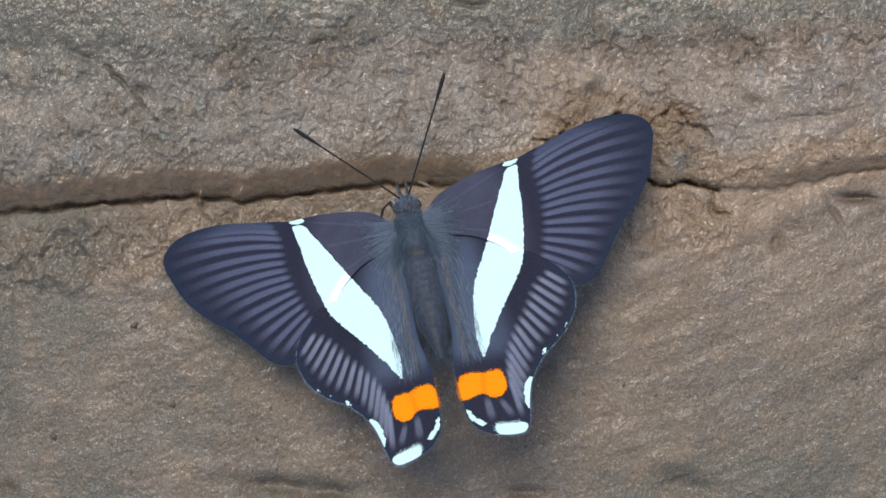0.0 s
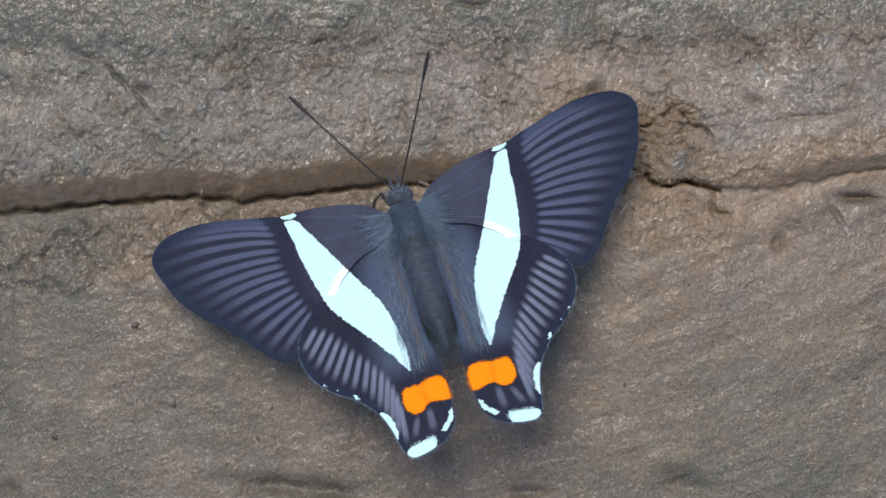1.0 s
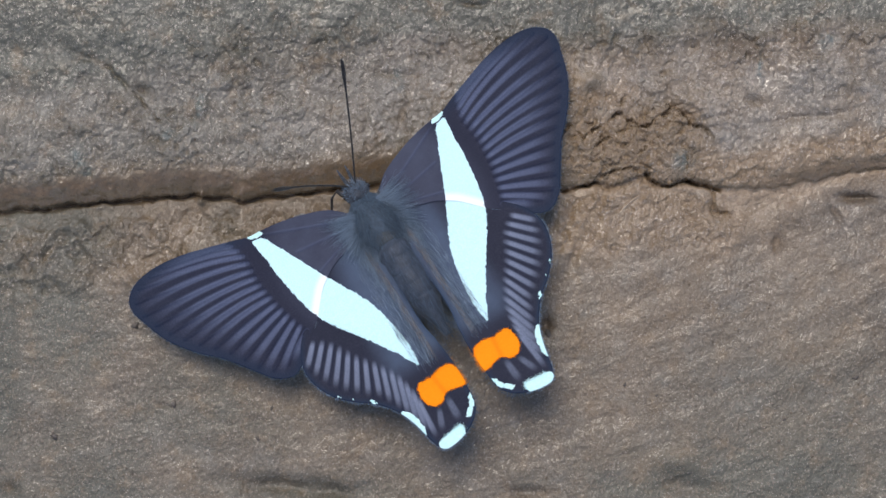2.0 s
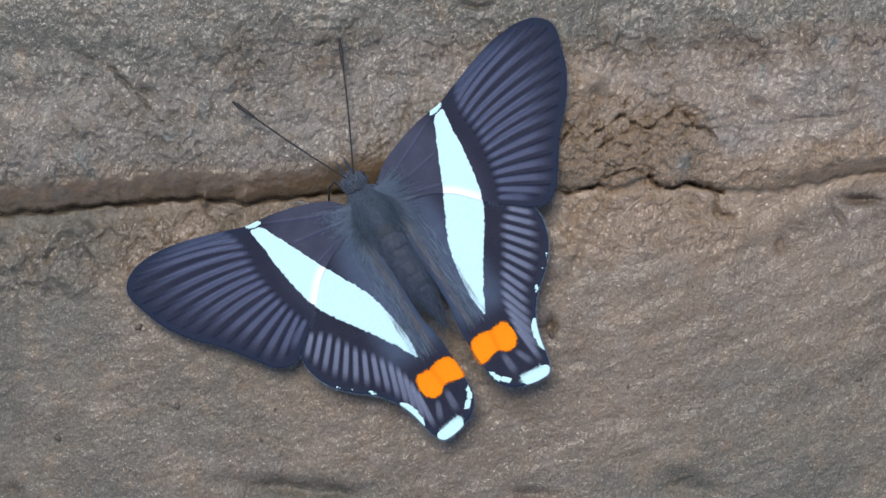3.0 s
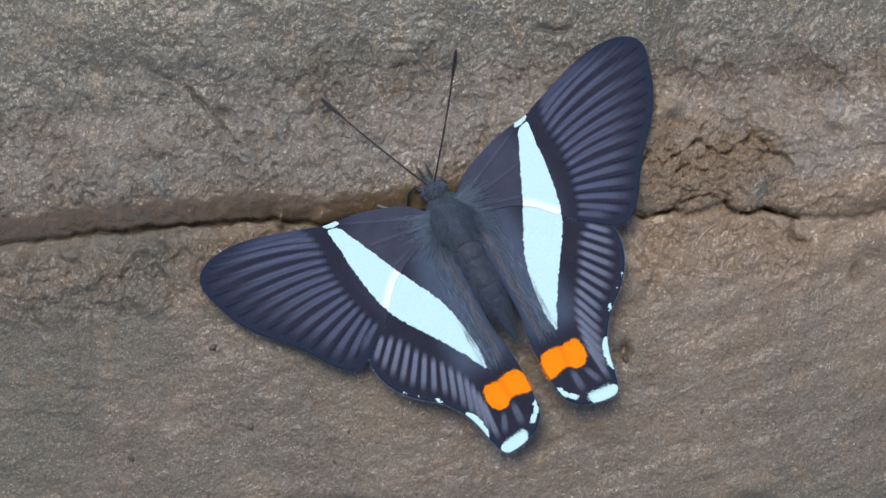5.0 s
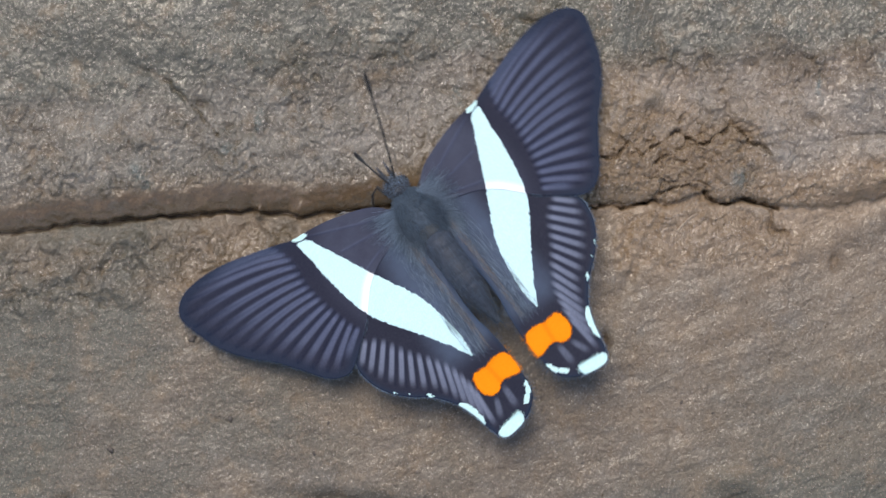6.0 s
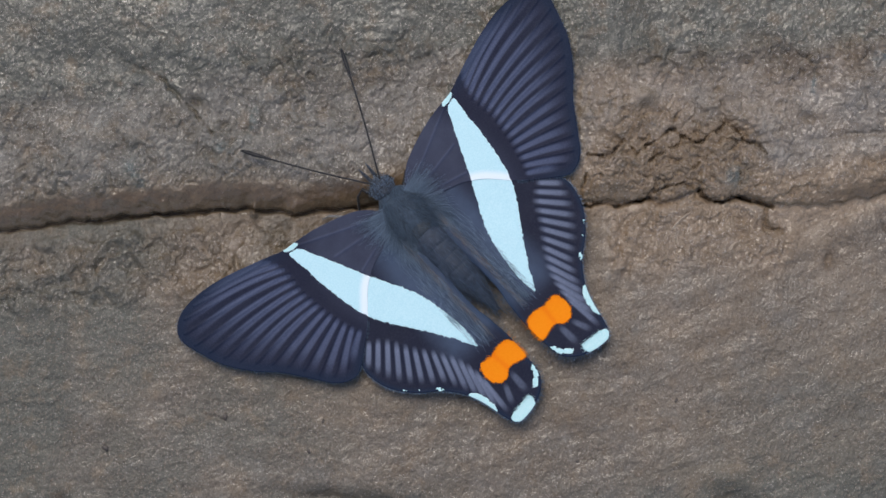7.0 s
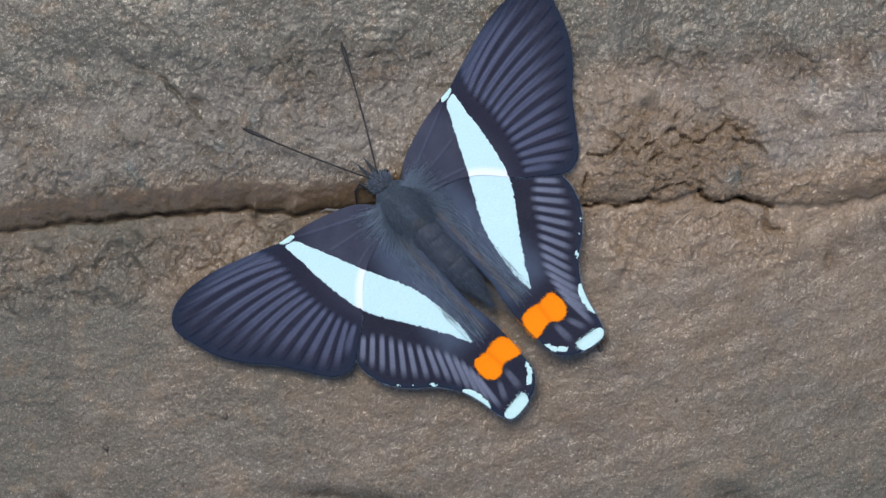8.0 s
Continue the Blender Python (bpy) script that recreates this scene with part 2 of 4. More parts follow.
CRACKS = (
    ("942,249 983,249 1007,221 1029,245 1055,230 1092,201 1129,225 1148,221 1166,206 1186,193", 0.55, 4.0),
    ("1192,193 1205,199 1218,221 1236,224 1261,243", 0.6, 4.0),
    ("914,330 935,338 966,334 1005,338 1053,323 1077,336", 0.7, 4.0),
    ("1142,306 1149,321 1183,330 1209,323 1235,325 1272,337", 1.0, 4.5),
    ("1062,312 1079,304 1114,297 1142,308", 0.5, 3.5), ("1053,258 1075,243", 0.4, 3.0), ("940,282 931,330", 0.5, 3.5), ("1096,188 1118,156", 0.3, 4.0),
    ("1262,337 1258,372 1290,380", 0.45, 4.5), ("100,420 80,452 53,480", 0.22, 12.0), ("136,390 120,410 112,430", 0.18, 12.0), ("190,118 232,160 270,205 284,214", 0.26, 6.0))


# single marks in the stone: place, half widths, turn and height
UPPER_PITS = (
    (250, 163, 12, 8, 20, -0.5), (290, 190, 30, 24, 0, -0.12), (1330, 178, 14, 8, 20, -0.5), (1212, 208, 22, 5, 40, -0.6), (1190, 190, 8, 18, 0, -0.4),
    (1225, 84, 10, 8, 0, -0.45), (1300, 62, 20, 10, 0, -0.2), (1440, 205, 90, 6, -7, -0.35), (150, 100, 40, 9, 30, -0.35), (585, 160, 26, 22, 0, -0.2),
    (700, 132, 26, 4, 6, -0.3), (708, 205, 10, 22, 20, -0.35), (1540, 120, 14, 40, -20, -0.5), (1090, 212, 26, 10, -30, -0.4), (835, 12, 22, 5, 0, -0.5),
    (30, 90, 60, 30, 0, -0.3),
)
LOWER_PITS = (
    (1518, 352, 32, 7, 4, -1.1), (1480, 375, 34, 5, 62, -0.3), (1375, 432, 10, 20, 0, -0.55), (1262, 370, 8, 14, 0, -0.5), (505, 862, 90, 16, 5, -0.9),
    (600, 870, 40, 14, 0, -0.6), (1210, 862, 55, 18, 12, -0.6), (930, 872, 30, 10, 0, -0.5), (20, 868, 14, 14, 0, -0.6), (1015, 455, 10, 30, 30, -0.35),
    (955, 580, 26, 8, 0, -0.3), (966, 570, 9, 14, 0, -0.7), (290, 718, 20, 5, 20, -0.2),
)
BUMPS = (
    (1043, 141, 20, 14, -10, 1.1), (1195, 815, 26, 16, 20, 0.5), (356, 352, 7, 14, 0, 0.9), (428, 349, 18, 12, 0, 0.5), (1400, 380, 26, 14, 30, 0.35),
    (1300, 400, 60, 20, -10, 0.25), (300, 270, 26, 18, 0, 0.25), (395, 330, 40, 5, 0, 0.04), (1420, 130, 60, 40, 0, 0.35),
)


TEAL = ((353, 195, 8, 28, 14), (815, 162, 9, 9, 0), (704, 142, 8, 17, -20), (1460, 72, 16, 12, 0), (1343, 122, 5, 24, 0), (142, 282, 13, 15, 0), (300, 240, 13, 10, 0),
        (160, 305, 12, 8, 0), (745, 262, 12, 16, 0), (1205, 285, 22, 20, 0))


def nearest_line(u, v, course):
    p = pairs(course)
    best = np.full(u.shape, 1e9)
    for a, b in zip(p[:-1], p[1:]):
        ab = b - a
        t = np.clip(((u - a[0]) * ab[0] + (v - a[1]) * ab[1]) / (ab @ ab), 0, 1)
        best = np.minimum(best, np.hypot(u - a[0] - t * ab[0], v - a[1] - t * ab[1]))
    return best


def knolls(u, v, size, seed):
    """Scattered low knobs, some with a dimple, one in most cells of a lattice."""
    cu, cv = np.floor(u / size).astype(int), np.floor(v / size).astype(int)
    total = np.zeros(np.shape(u))
    table = np.random.RandomState(seed).rand(5, 1024)
    for i in (-1, 0, 1):
        for j in (-1, 0, 1):
            key = ((cu + i) * 37 + (cv + j) * 101) & 1023
            au, av, ar, ah, ad = (table[k][key] for k in range(5))
            away = np.hypot(u - (cu + i + au) * size, (v - (cv + j + av) * size) * (0.8 + 0.5 * ad)) / (size * (0.16 + 0.30 * ar))
            shape = np.exp(-away ** 2 * 1.6) - np.where(ad > 0.45, 0.9, 0.25) * np.exp(-(away * 2.1) ** 2)
            total = total + np.where(ah > 0.3, ah, 0) * shape - 0.35 * ah * np.exp(-((away - 1.25) * 3.2) ** 2)
    return total


def flakes(u, v, size, seed):
    """Plates of a cellular crackle: the distance to the nearest seam and a height for each plate."""
    cu, cv = np.floor(u / size).astype(int), np.floor(v / size).astype(int)
    table = np.random.RandomState(seed).rand(3, 1024)
    first, second, level = np.full(np.shape(u), 1e9), np.full(np.shape(u), 1e9), np.zeros(np.shape(u))
    for i in (-1, 0, 1):
        for j in (-1, 0, 1):
            key = ((cu + i) * 37 + (cv + j) * 101) & 1023
            away = np.hypot(u - (cu + i + table[0][key]) * size, v - (cv + j + table[1][key]) * size)
            near = away < first
            second = np.where(near, first, np.minimum(second, away))
            level = np.where(near, table[2][key], level)
            first = np.minimum(first, away)
    return second - first, level


def relief(u, v):
    """Height in millimetres at plan units u (to the right) and v (downwards), with the stains and painted shade that go
    with it.
    """
    wu, wv = layers(u, v, 60, 3, 11) * 16, layers(u, v, 60, 3, 21) * 16
    joint = joint_line(u) + layers(u, v * 0.2, 28, 3, 31) * 6 + layers(u, v * 0.1, 120, 2, 33) * 2
    d = joint - v
    right = step(980, 1080, u)
    east = step(1270, 1420, u)
    upper = step(-4, 4, d)
    # upper slab: rounded lip, crest behind it, hollow further up
    lip = np.sin(np.pi / 2 * np.clip((d + 2) / (60 + 12 * layers(u, v, 90, 2, 41)), 0, 1))
    crest = 1.6 - 0.55 * step(70, 230, d) + 0.30 * step(250, 420, d)
    h_up = lip * crest * (1 - 0.62 * right)
    # lower slab: low by the joint, rising away from it
    h_low = -0.2 + 0.4 * step(20, 190, -d) + 0.15 * step(200, 500, -d)
    h = h_up * upper + h_low * (1 - upper)
    # the open joint
    open_width = 3.2 + 2.4 * layers(u, v * 0, 70, 2, 51)
    gap = np.exp(-(np.abs(d - 2) / open_width) ** 2)
    strength = np.interp(u, [-300, -100, 100, 700, 1000, 1100, 1270, 1300, 1420, 1600], [0.3, 0.4, 1.0, 0.9, 0.25, 0.4, 0.4, 0.1, 0.15, 0.3]) * (1 + 0.9 * layers(u, v * 0, 55, 3, 53))
    h = h - 1.15 * gap * strength
    # the broken corner above the joint
    bu, bv = u + wu * 1.6, v + wv * 1.6
    broken = step(930, 1000, bu) * (1 - step(1190, 1262, bu - 0.28 * (bv - 200))) * step(140, 225, bv + 0.12 * np.abs(bu - 1110) + 60 * layers(u, v, 75, 3, 63)) * (1 - step(318, 336, bv))
    chips = layers(bu, bv, 48, 3, 61, 0.6)
    blocky = np.floor(chips * 5 + 0.7 * layers(u, v, 16, 2, 66)) / 5
    splits = 1.5 * np.exp(-(layers(bu, bv, 40, 2, 68) / 0.04) ** 2) + 1.1 * np.exp(-(layers(bu, bv, 26, 2, 69) / 0.045) ** 2)
    h = h - broken * (0.02 - 0.32 * blocky + 0.05 * splits)
    fu, fv = u + 20 * layers(u, v, 34, 3, 64), v + 20 * layers(u, v, 34, 3, 65)
    for size, cut, lift, seed in ((66, 0.55, 0.22, 8), (30, 0.16, 0.10, 9)):
        seam, plate = flakes(fu, fv * 0.9, size, seed)
        h = h + broken * (lift * (plate - 0.5) - cut * np.exp(-(seam / 2.6) ** 2) * step(-0.1, 0.35, layers(u, v, 45, 2, 67)))
    below = step(0, 25, -d) * (1 - step(90, 150, -d)) * step(960, 1010, u) * (1 - step(1280, 1330, u))
    h = h + below * 0.25 * np.floor(layers(bu, bv, 42, 2, 71) * 4) / 4
    # ragged hairline cracks
    ju, jv = u + 8 * layers(u, v, 24, 4, 73, 0.65), v + 8 * layers(u, v, 24, 4, 75, 0.65)
    for course, depth, width in CRACKS:
        away = nearest_line(ju, jv, course)
        h = h - 2.2 * depth * (0.55 + 0.9 * layers(u, v, 30, 2, 77)) * np.exp(-(away / (0.5 * width)) ** 2)
    # knobs under the joint, towards the west
    knobs = step(10, 40, -d) * (1 - step(120, 170, -d)) * (1 - step(520, 640, u))
    h = h + knobs * (0.7 * layers(bu, bv, 60, 3, 81) + 0.05)
    h = h + 0.7 * blob(u, v, 48, 440, 36, 26) + 0.3 * blob(u, v, 140, 400, 30, 22)
    # shallow vertical seam and the lower ground beyond it
    seam_u = 12 + layers(v, u * 0.1, 90, 3, 91) * 22
    h = h - 0.3 * step(45, -45, u - seam_u) * step(420, 640, v) - 0.2 * np.exp(-((u - seam_u) / 14) ** 2) * step(500, 560, v)
    # single marks
    for cu, cv, ru, rv, turn, depth in UPPER_PITS + LOWER_PITS + BUMPS:
        h = h + depth * blob(u + 0.5 * wu, v + 0.5 * wv, cu, cv, ru, rv, turn)
    # broad swell, lumps, crumbs
    h = h + 0.35 * layers(u, v, 420, 2, 101) + 0.16 * layers(u + wu, v + wv, 110, 3, 111)
    rough_lip = step(34 + 14 * layers(u, v, 40, 2, 45), 62, d + 50 * step(780, 900, u) * (1 - 0.6 * east))
    coarse = upper * rough_lip * (0.55 + 0.9 * layers(u, v, 120, 3, 47)) * (1 - 0.35 * step(250, 330, d)) + 0.5 * knobs + 0.5 * below + 0.3 * broken
    mossy = np.clip(step(165, 125, v + 40 * layers(u, v, 70, 3, 123)) * step(250, 170, u - 0.7 * (v - 105) + 30 * layers(u, v, 60, 2, 125)) + step(75, 25, v + 60 * layers(u, v, 130, 2, 127)), 0, 1)
    slick = blob(u, v, 1043, 141, 24, 17, -10) + blob(u, v, 264, 172, 36, 24, 40)
    coarse = np.clip(coarse, 0, 1) * (1 - 0.75 * mossy) * np.clip(1 - 1.2 * slick, 0, 1)
    # wet lumps with sharp creases between them
    lumps = np.abs(layers(u + 0.9 * wu, v + 0.9 * wv, 42, 2, 121, 0.55)) * 2.2
    beads = np.abs(layers(u + 0.6 * wu, v + 0.6 * wv, 19, 2, 122, 0.55)) * 2.2
    worms = 1 - np.abs(layers(u + 0.7 * wu, v + 0.7 * wv, 30, 3, 121, 0.6)) * 2.2
    h = h + coarse * (0.2 * (worms - 0.6) + 0.3 * np.minimum(lumps, 0.9) + 0.2 * np.minimum(beads, 0.8)) + (0.03 + 0.16 * coarse) * layers(u, v, 14, 2, 131)
    rings = 1 - np.abs(layers(u + 1.5 * wu, v + 1.5 * wv, 70, 2, 137)) * 3.4
    h = h + coarse * 0.20 * np.maximum(rings, -0.4)
    h = h + (0.08 + 0.30 * coarse) * np.maximum(layers(u + wu, v + wv, 46, 2, 135) - 0.05, -0.25)
    h = h + upper * (1 - rough_lip) * (0.16 * layers(u, v * 1.6, 26, 3, 133) + 0.12 * np.maximum(layers(u, v * 0.5, 34, 2, 134), 0))
    cluster = np.clip(0.55 + 1.4 * layers(u, v, 110, 2, 139), 0, 1)
    h = h + coarse * cluster * (0.62 * knolls(u + 0.4 * wu, v + 0.4 * wv, 44, 3) + 0.32 * knolls(u + 0.5 * wu, v + 0.5 * wv, 25, 4))
    # wavy bedding lines on the lower slab
    ru, rv = u * math.cos(radians(-16)) + v * math.sin(radians(-16)), -u * math.sin(radians(-16)) + v * math.cos(radians(-16))
    rv = rv + 14 * layers(u, v, 240, 2, 141)
    bedding = 0.45 * layers(ru / 8, rv, 19, 3, 151, 0.6) + 2.3 * layers(ru / 6, rv + 0.00022 * (u - 1000) ** 2, 52, 2, 155)
    plain = (1 - upper) * (1 - np.clip(knobs + below, 0, 1))
    h = h + plain * (0.06 * bedding * (0.35 + 0.65 * step(500, 1000, u)) + 0.04 * layers(u, v, 12, 2, 161))
    h = h + (0.016 + 0.03 * coarse) * layers(u, v, 7, 1, 165)
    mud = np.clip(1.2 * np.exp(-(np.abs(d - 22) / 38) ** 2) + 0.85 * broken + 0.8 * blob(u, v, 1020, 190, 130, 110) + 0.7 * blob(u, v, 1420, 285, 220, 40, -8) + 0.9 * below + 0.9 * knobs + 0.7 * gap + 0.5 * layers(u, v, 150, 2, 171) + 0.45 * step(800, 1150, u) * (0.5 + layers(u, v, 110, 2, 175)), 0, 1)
    pale = np.clip(upper * lip * step(60, 90, d) * (1 - step(190, 250, d + 30 * layers(u, v, 90, 2, 181))) * (0.7 + 0.8 * layers(u, v, 70, 3, 191)) * (1 - broken), 0, 1)
    algae_dark = np.clip(step(210, 300, d + 60 * layers(u, v, 200, 2, 201)) * (0.75 + 0.5 * layers(u, v, 140, 3, 211)), 0, 1)
    west = step(1000, 200, u)
    # the lower slab is darker towards the left edge
    algae_dark = np.clip(algae_dark + (0.9 * west + 0.6 * step(320, 60, u)) * (1 - upper) * (0.55 + 0.6 * layers(u, v, 160, 2, 213)) + 0.5 * west * upper * rough_lip, 0, 1)
    still = np.clip(upper * (1 - rough_lip) * (1 - 0.65 * right) + 0.5 * algae_dark * step(0.0, 0.4, layers(u, v, 130, 2, 221)) + 0.6 * step(0.15, 0.5, layers(u, v, 90, 2, 231)) * (1 - broken) + (0.35 + 0.25 * west) * (1 - upper) * step(130, 240, -d), 0, 1)
    # mossy ground, and a dark strip along the vertical seam
    algae_dark = np.clip(algae_dark + 0.55 * mossy + 0.7 * blob(u, v, 5, 610, 17, 120), 0, 1)
    still = np.clip(still + 0.55 * mossy + blob(u, v, 1042, 140, 24, 18, -10), 0, 1)
    # mud smears, plus painted shade on the lip's face and just below the joint
    smear_shade = upper * (1 - rough_lip) * (1 - 0.6 * right + 0.4 * east) + 0.85 * (1 - upper) * np.exp(-((d + 16) / 30) ** 2) * step(760, 600, u) * np.clip(0.7 + layers(u, v, 50, 3, 241), 0, 1)
    smear_shade = np.clip(smear_shade + 0.8 * blob(u, v, 264, 172, 36, 24, 40), 0, 1)
    # darker at the lower right and over the bottom hollow
    algae_dark = np.clip(algae_dark + 1.2 * blob(u, v, 1330, 885, 330, 85) * (1 + layers(u, v, 60, 3, 243)) + 0.7 * blob(u, v, 560, 872, 170, 30) + 0.6 * blob(u, v, 1430, 720, 330, 190), 0, 1)
    teal = sum(blob(u + 0.4 * wu, v + 0.4 * wv, *spot) for spot in TEAL) * np.clip(0.7 + 1.2 * layers(u, v, 12, 2, 251), 0, 1)
    chip = np.clip(broken + 0.4 * below + 0.3 * coarse * cluster, 0, 1)
    return h, mud, pale, algae_dark, still, plain, smear_shade, chip, np.clip(teal, 0, 1)


def graded(lo, hi, pitch, far):
    """Even steps from lo to hi, and steps that grow beyond them until far."""
    middle = np.arange(lo, hi + pitch, pitch)
    out, width = [], pitch
    at = 0.0
    while at < far:
        width *= 1.55
        at += width
        out.append(at)
    out = np.array(out)
    return np.concatenate([(lo - out)[::-1], middle, middle[-1] + out])


def build_ground():
    us, vs = graded(-230, 1670, 2.0, 5e6), graded(-130, 990, 2.0, 5e6)
    u, v = np.meshgrid(us, vs)
    h, mud, pale, algae_dark, still, plain, smear_shade, chip, teal = relief(u, v)
    away = np.maximum(np.maximum(-230 - u, u - 1670), np.maximum(-130 - v, v - 990))
    fade = 1 - step(200, 3000, away)
    h = h * fade
    verts = np.stack([(u - 784) * PITCH, (441 - v) * PITCH, h * MM], -1).reshape(-1, 3)
    rows, cols = u.shape
    i = np.arange(rows * cols).reshape(rows, cols)
    faces = np.stack([i[1:, :-1], i[1:, 1:], i[:-1, 1:], i[:-1, :-1]], -1).reshape(-1, 4)
    mesh = raw_mesh("ground", verts, faces)
    for name, values in (("mud", mud), ("pale", pale), ("algae_dark", algae_dark), ("still", still), ("plain", plain), ("smear_shade", smear_shade), ("chip", chip), ("teal", teal)):
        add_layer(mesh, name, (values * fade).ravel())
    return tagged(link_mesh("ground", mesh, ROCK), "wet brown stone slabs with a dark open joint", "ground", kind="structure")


def height_at(u, v):
    return float(relief(np.array([[u]]), np.array([[v]]))[0][0, 0]) * MM


build_ground()


def build_grit():
    r = np.random.RandomState(5)
    count = 2600
    u, v = r.uniform(-200, 1650, count), r.uniform(-110, 960, count)
    h, *_, smear_shade, _, _ = (q[0] for q in relief(u[None], v[None]))
    bare = smear_shade < 0.3
    u, v, h, count = u[bare], v[bare], h[bare], int(bare.sum())
    base = np.array([(1, 0, 0), (-1, 0, 0), (0, 1, 0), (0, -1, 0), (0, 0, 1), (0, 0, -1)], float)
    tri = np.array([(0, 2, 4), (2, 1, 4), (1, 3, 4), (3, 0, 4), (2, 0, 5), (1, 2, 5), (3, 1, 5), (0, 3, 5)])
    size = 0.035 + 0.075 * r.rand(count) ** 3
    pts = base[None] * (1 + 0.5 * (r.rand(count, 6, 1) - 0.5)) * size[:, None, None] * np.array([1, 1, 0.7])
    turn = r.rand(count) * 6.28
    c, s = np.cos(turn)[:, None], np.sin(turn)[:, None]
    pts = np.stack([pts[..., 0] * c - pts[..., 1] * s, pts[..., 0] * s + pts[..., 1] * c, pts[..., 2]], -1)
    centre = np.stack([(u - 784) * 0.045, (441 - v) * 0.045, h + 0.2 * size], -1)
    verts = (pts + centre[:, None]).reshape(-1, 3) * MM
    faces = (tri[None] + 6 * np.arange(count)[:, None, None]).reshape(-1, 3)
    ob = link_mesh("grit", raw_mesh("grit", verts, faces, False), GRIT)
    tagged(ob, "scattered tan and brown sand grains stuck to wet stone", "grit", kind="stuff")


build_grit()


def build_crumb(u, v, size, seed, label):
    r = random.Random(seed)
    bm = bmesh.new()
    bmesh.ops.create_icosphere(bm, subdivisions=2, radius=1)
    for p in bm.verts:
        q = p.co * (1 + 0.6 * noise.noise(p.co * 1.3 + Vector((seed, 0, 0))) + 0.3 * noise.noise(p.co * 3.1 + Vector((0, seed, 0))))
        p.co = Vector((q.x * size * r.uniform(0.95, 1.05), q.y * size * 0.7, q.z * size * 0.45)) * MM
    ob = part("soil_crumb", bm, CRUMB, None)
    ob.matrix_world = pose((u - 784) * PITCH, (441 - v) * PITCH, height_at(u, v) + 0.02 * size * MM, 0, 0, seed * 47)
    tagged(ob, label, "soil crumb", "soil crumbs on the stone")


for k, (u, v, size) in enumerate(((238, 577, 0.42), (307, 716, 0.34), (95, 772, 0.36), (1512, 668, 0.3), (1104, 681, 0.22), (252, 162, 0.28), (1225, 82, 0.3),
                                  (1160, 700, 0.16), (930, 790, 0.2), (455, 775, 0.24), (585, 578, 0.2), (1385, 742, 0.18), (480, 722, 0.2), (968, 590, 0.42))):
    build_crumb(u, v, size * 0.85, k + 1, "small dark soil crumb lying on the wet stone")


def build_sliver(name, start, end, thick, lift, label, category, material, sides=7):
    """A slightly bent splinter that lies on the stone between two places of the plan."""
    a, b = np.array(start, float), np.array(end, float)
    along_, pts, radii = np.linspace(0, 1, 9), [], []
    for t in along_:
        u, v = a + (b - a) * t + np.array([b[1] - a[1], a[0] - b[0]]) * 0.06 * math.sin(3.1 * t)
        pts.append(((u - 784) * PITCH / MM, (441 - v) * PITCH / MM, height_at(u, v) / MM + lift))
        radii.append(thick * (0.35 + 0.65 * math.sin(math.pi * (0.12 + 0.8 * t))) * (1 + 0.15 * math.sin(17 * t)))
    heights = [p[2] for p in pts]
    level = np.polyval(np.polyfit(along_, heights, 1), along_)
    bm = tube([(p[0], p[1], float(max(z, h - 0.5 * thick))) for p, z, h in zip(pts, level, heights)], radii, sides)
    tagged(part(name, bm, material, None), label, category)


# ---------------------------------------------------------------- butterfly
def rounded(points, closed=True, n=8):
    """A smooth curve through the points."""
    p = np.asarray(points, float)
    out = []
    m = len(p)
    for i in range(m if closed else m - 1):
        a, b, c, d = (p[(i + k) % m] if closed else p[min(max(i + k, 0), m - 1)] for k in (-1, 0, 1, 2))
        for t in np.arange(n) / n:
            out.append(0.5 * (2 * b + (c - a) * t + (2 * a - 5 * b + 4 * c - d) * t * t + (3 * b - a - 3 * c + d) * t ** 3))
    if not closed:
        out.append(p[-1])
    return np.array(out)


def inside(xy, poly):
    x, y = xy[:, 0][:, None], xy[:, 1][:, None]
    x1, y1 = poly[:, 0][None], poly[:, 1][None]
    x2, y2 = np.roll(poly[:, 0], -1)[None], np.roll(poly[:, 1], -1)[None]
    cross = ((y1 > y) != (y2 > y)) & (x < (x2 - x1) * (y - y1) / (y2 - y1 + 1e-12) + x1)
    return cross.sum(1) % 2 == 1


def nearest(xy, poly):
    best = np.full(len(xy), 1e9)
    where = xy.copy()
    for a, b in zip(poly, np.roll(poly, -1, 0)):
        ab = b - a
        t = np.clip(((xy - a) @ ab) / (ab @ ab + 1e-12), 0, 1)
        q = a + t[:, None] * ab
        dist = np.hypot(*(xy - q).T)
        hit = dist < best
        best[hit], where[hit] = dist[hit], q[hit]
    return best, where


def along(curve, s):
    length = np.concatenate([[0], np.cumsum(np.hypot(*np.diff(curve, axis=0).T))])
    at = np.asarray(s) * length[-1]
    return np.stack([np.interp(at, length, curve[:, k]) for k in (0, 1)], -1)


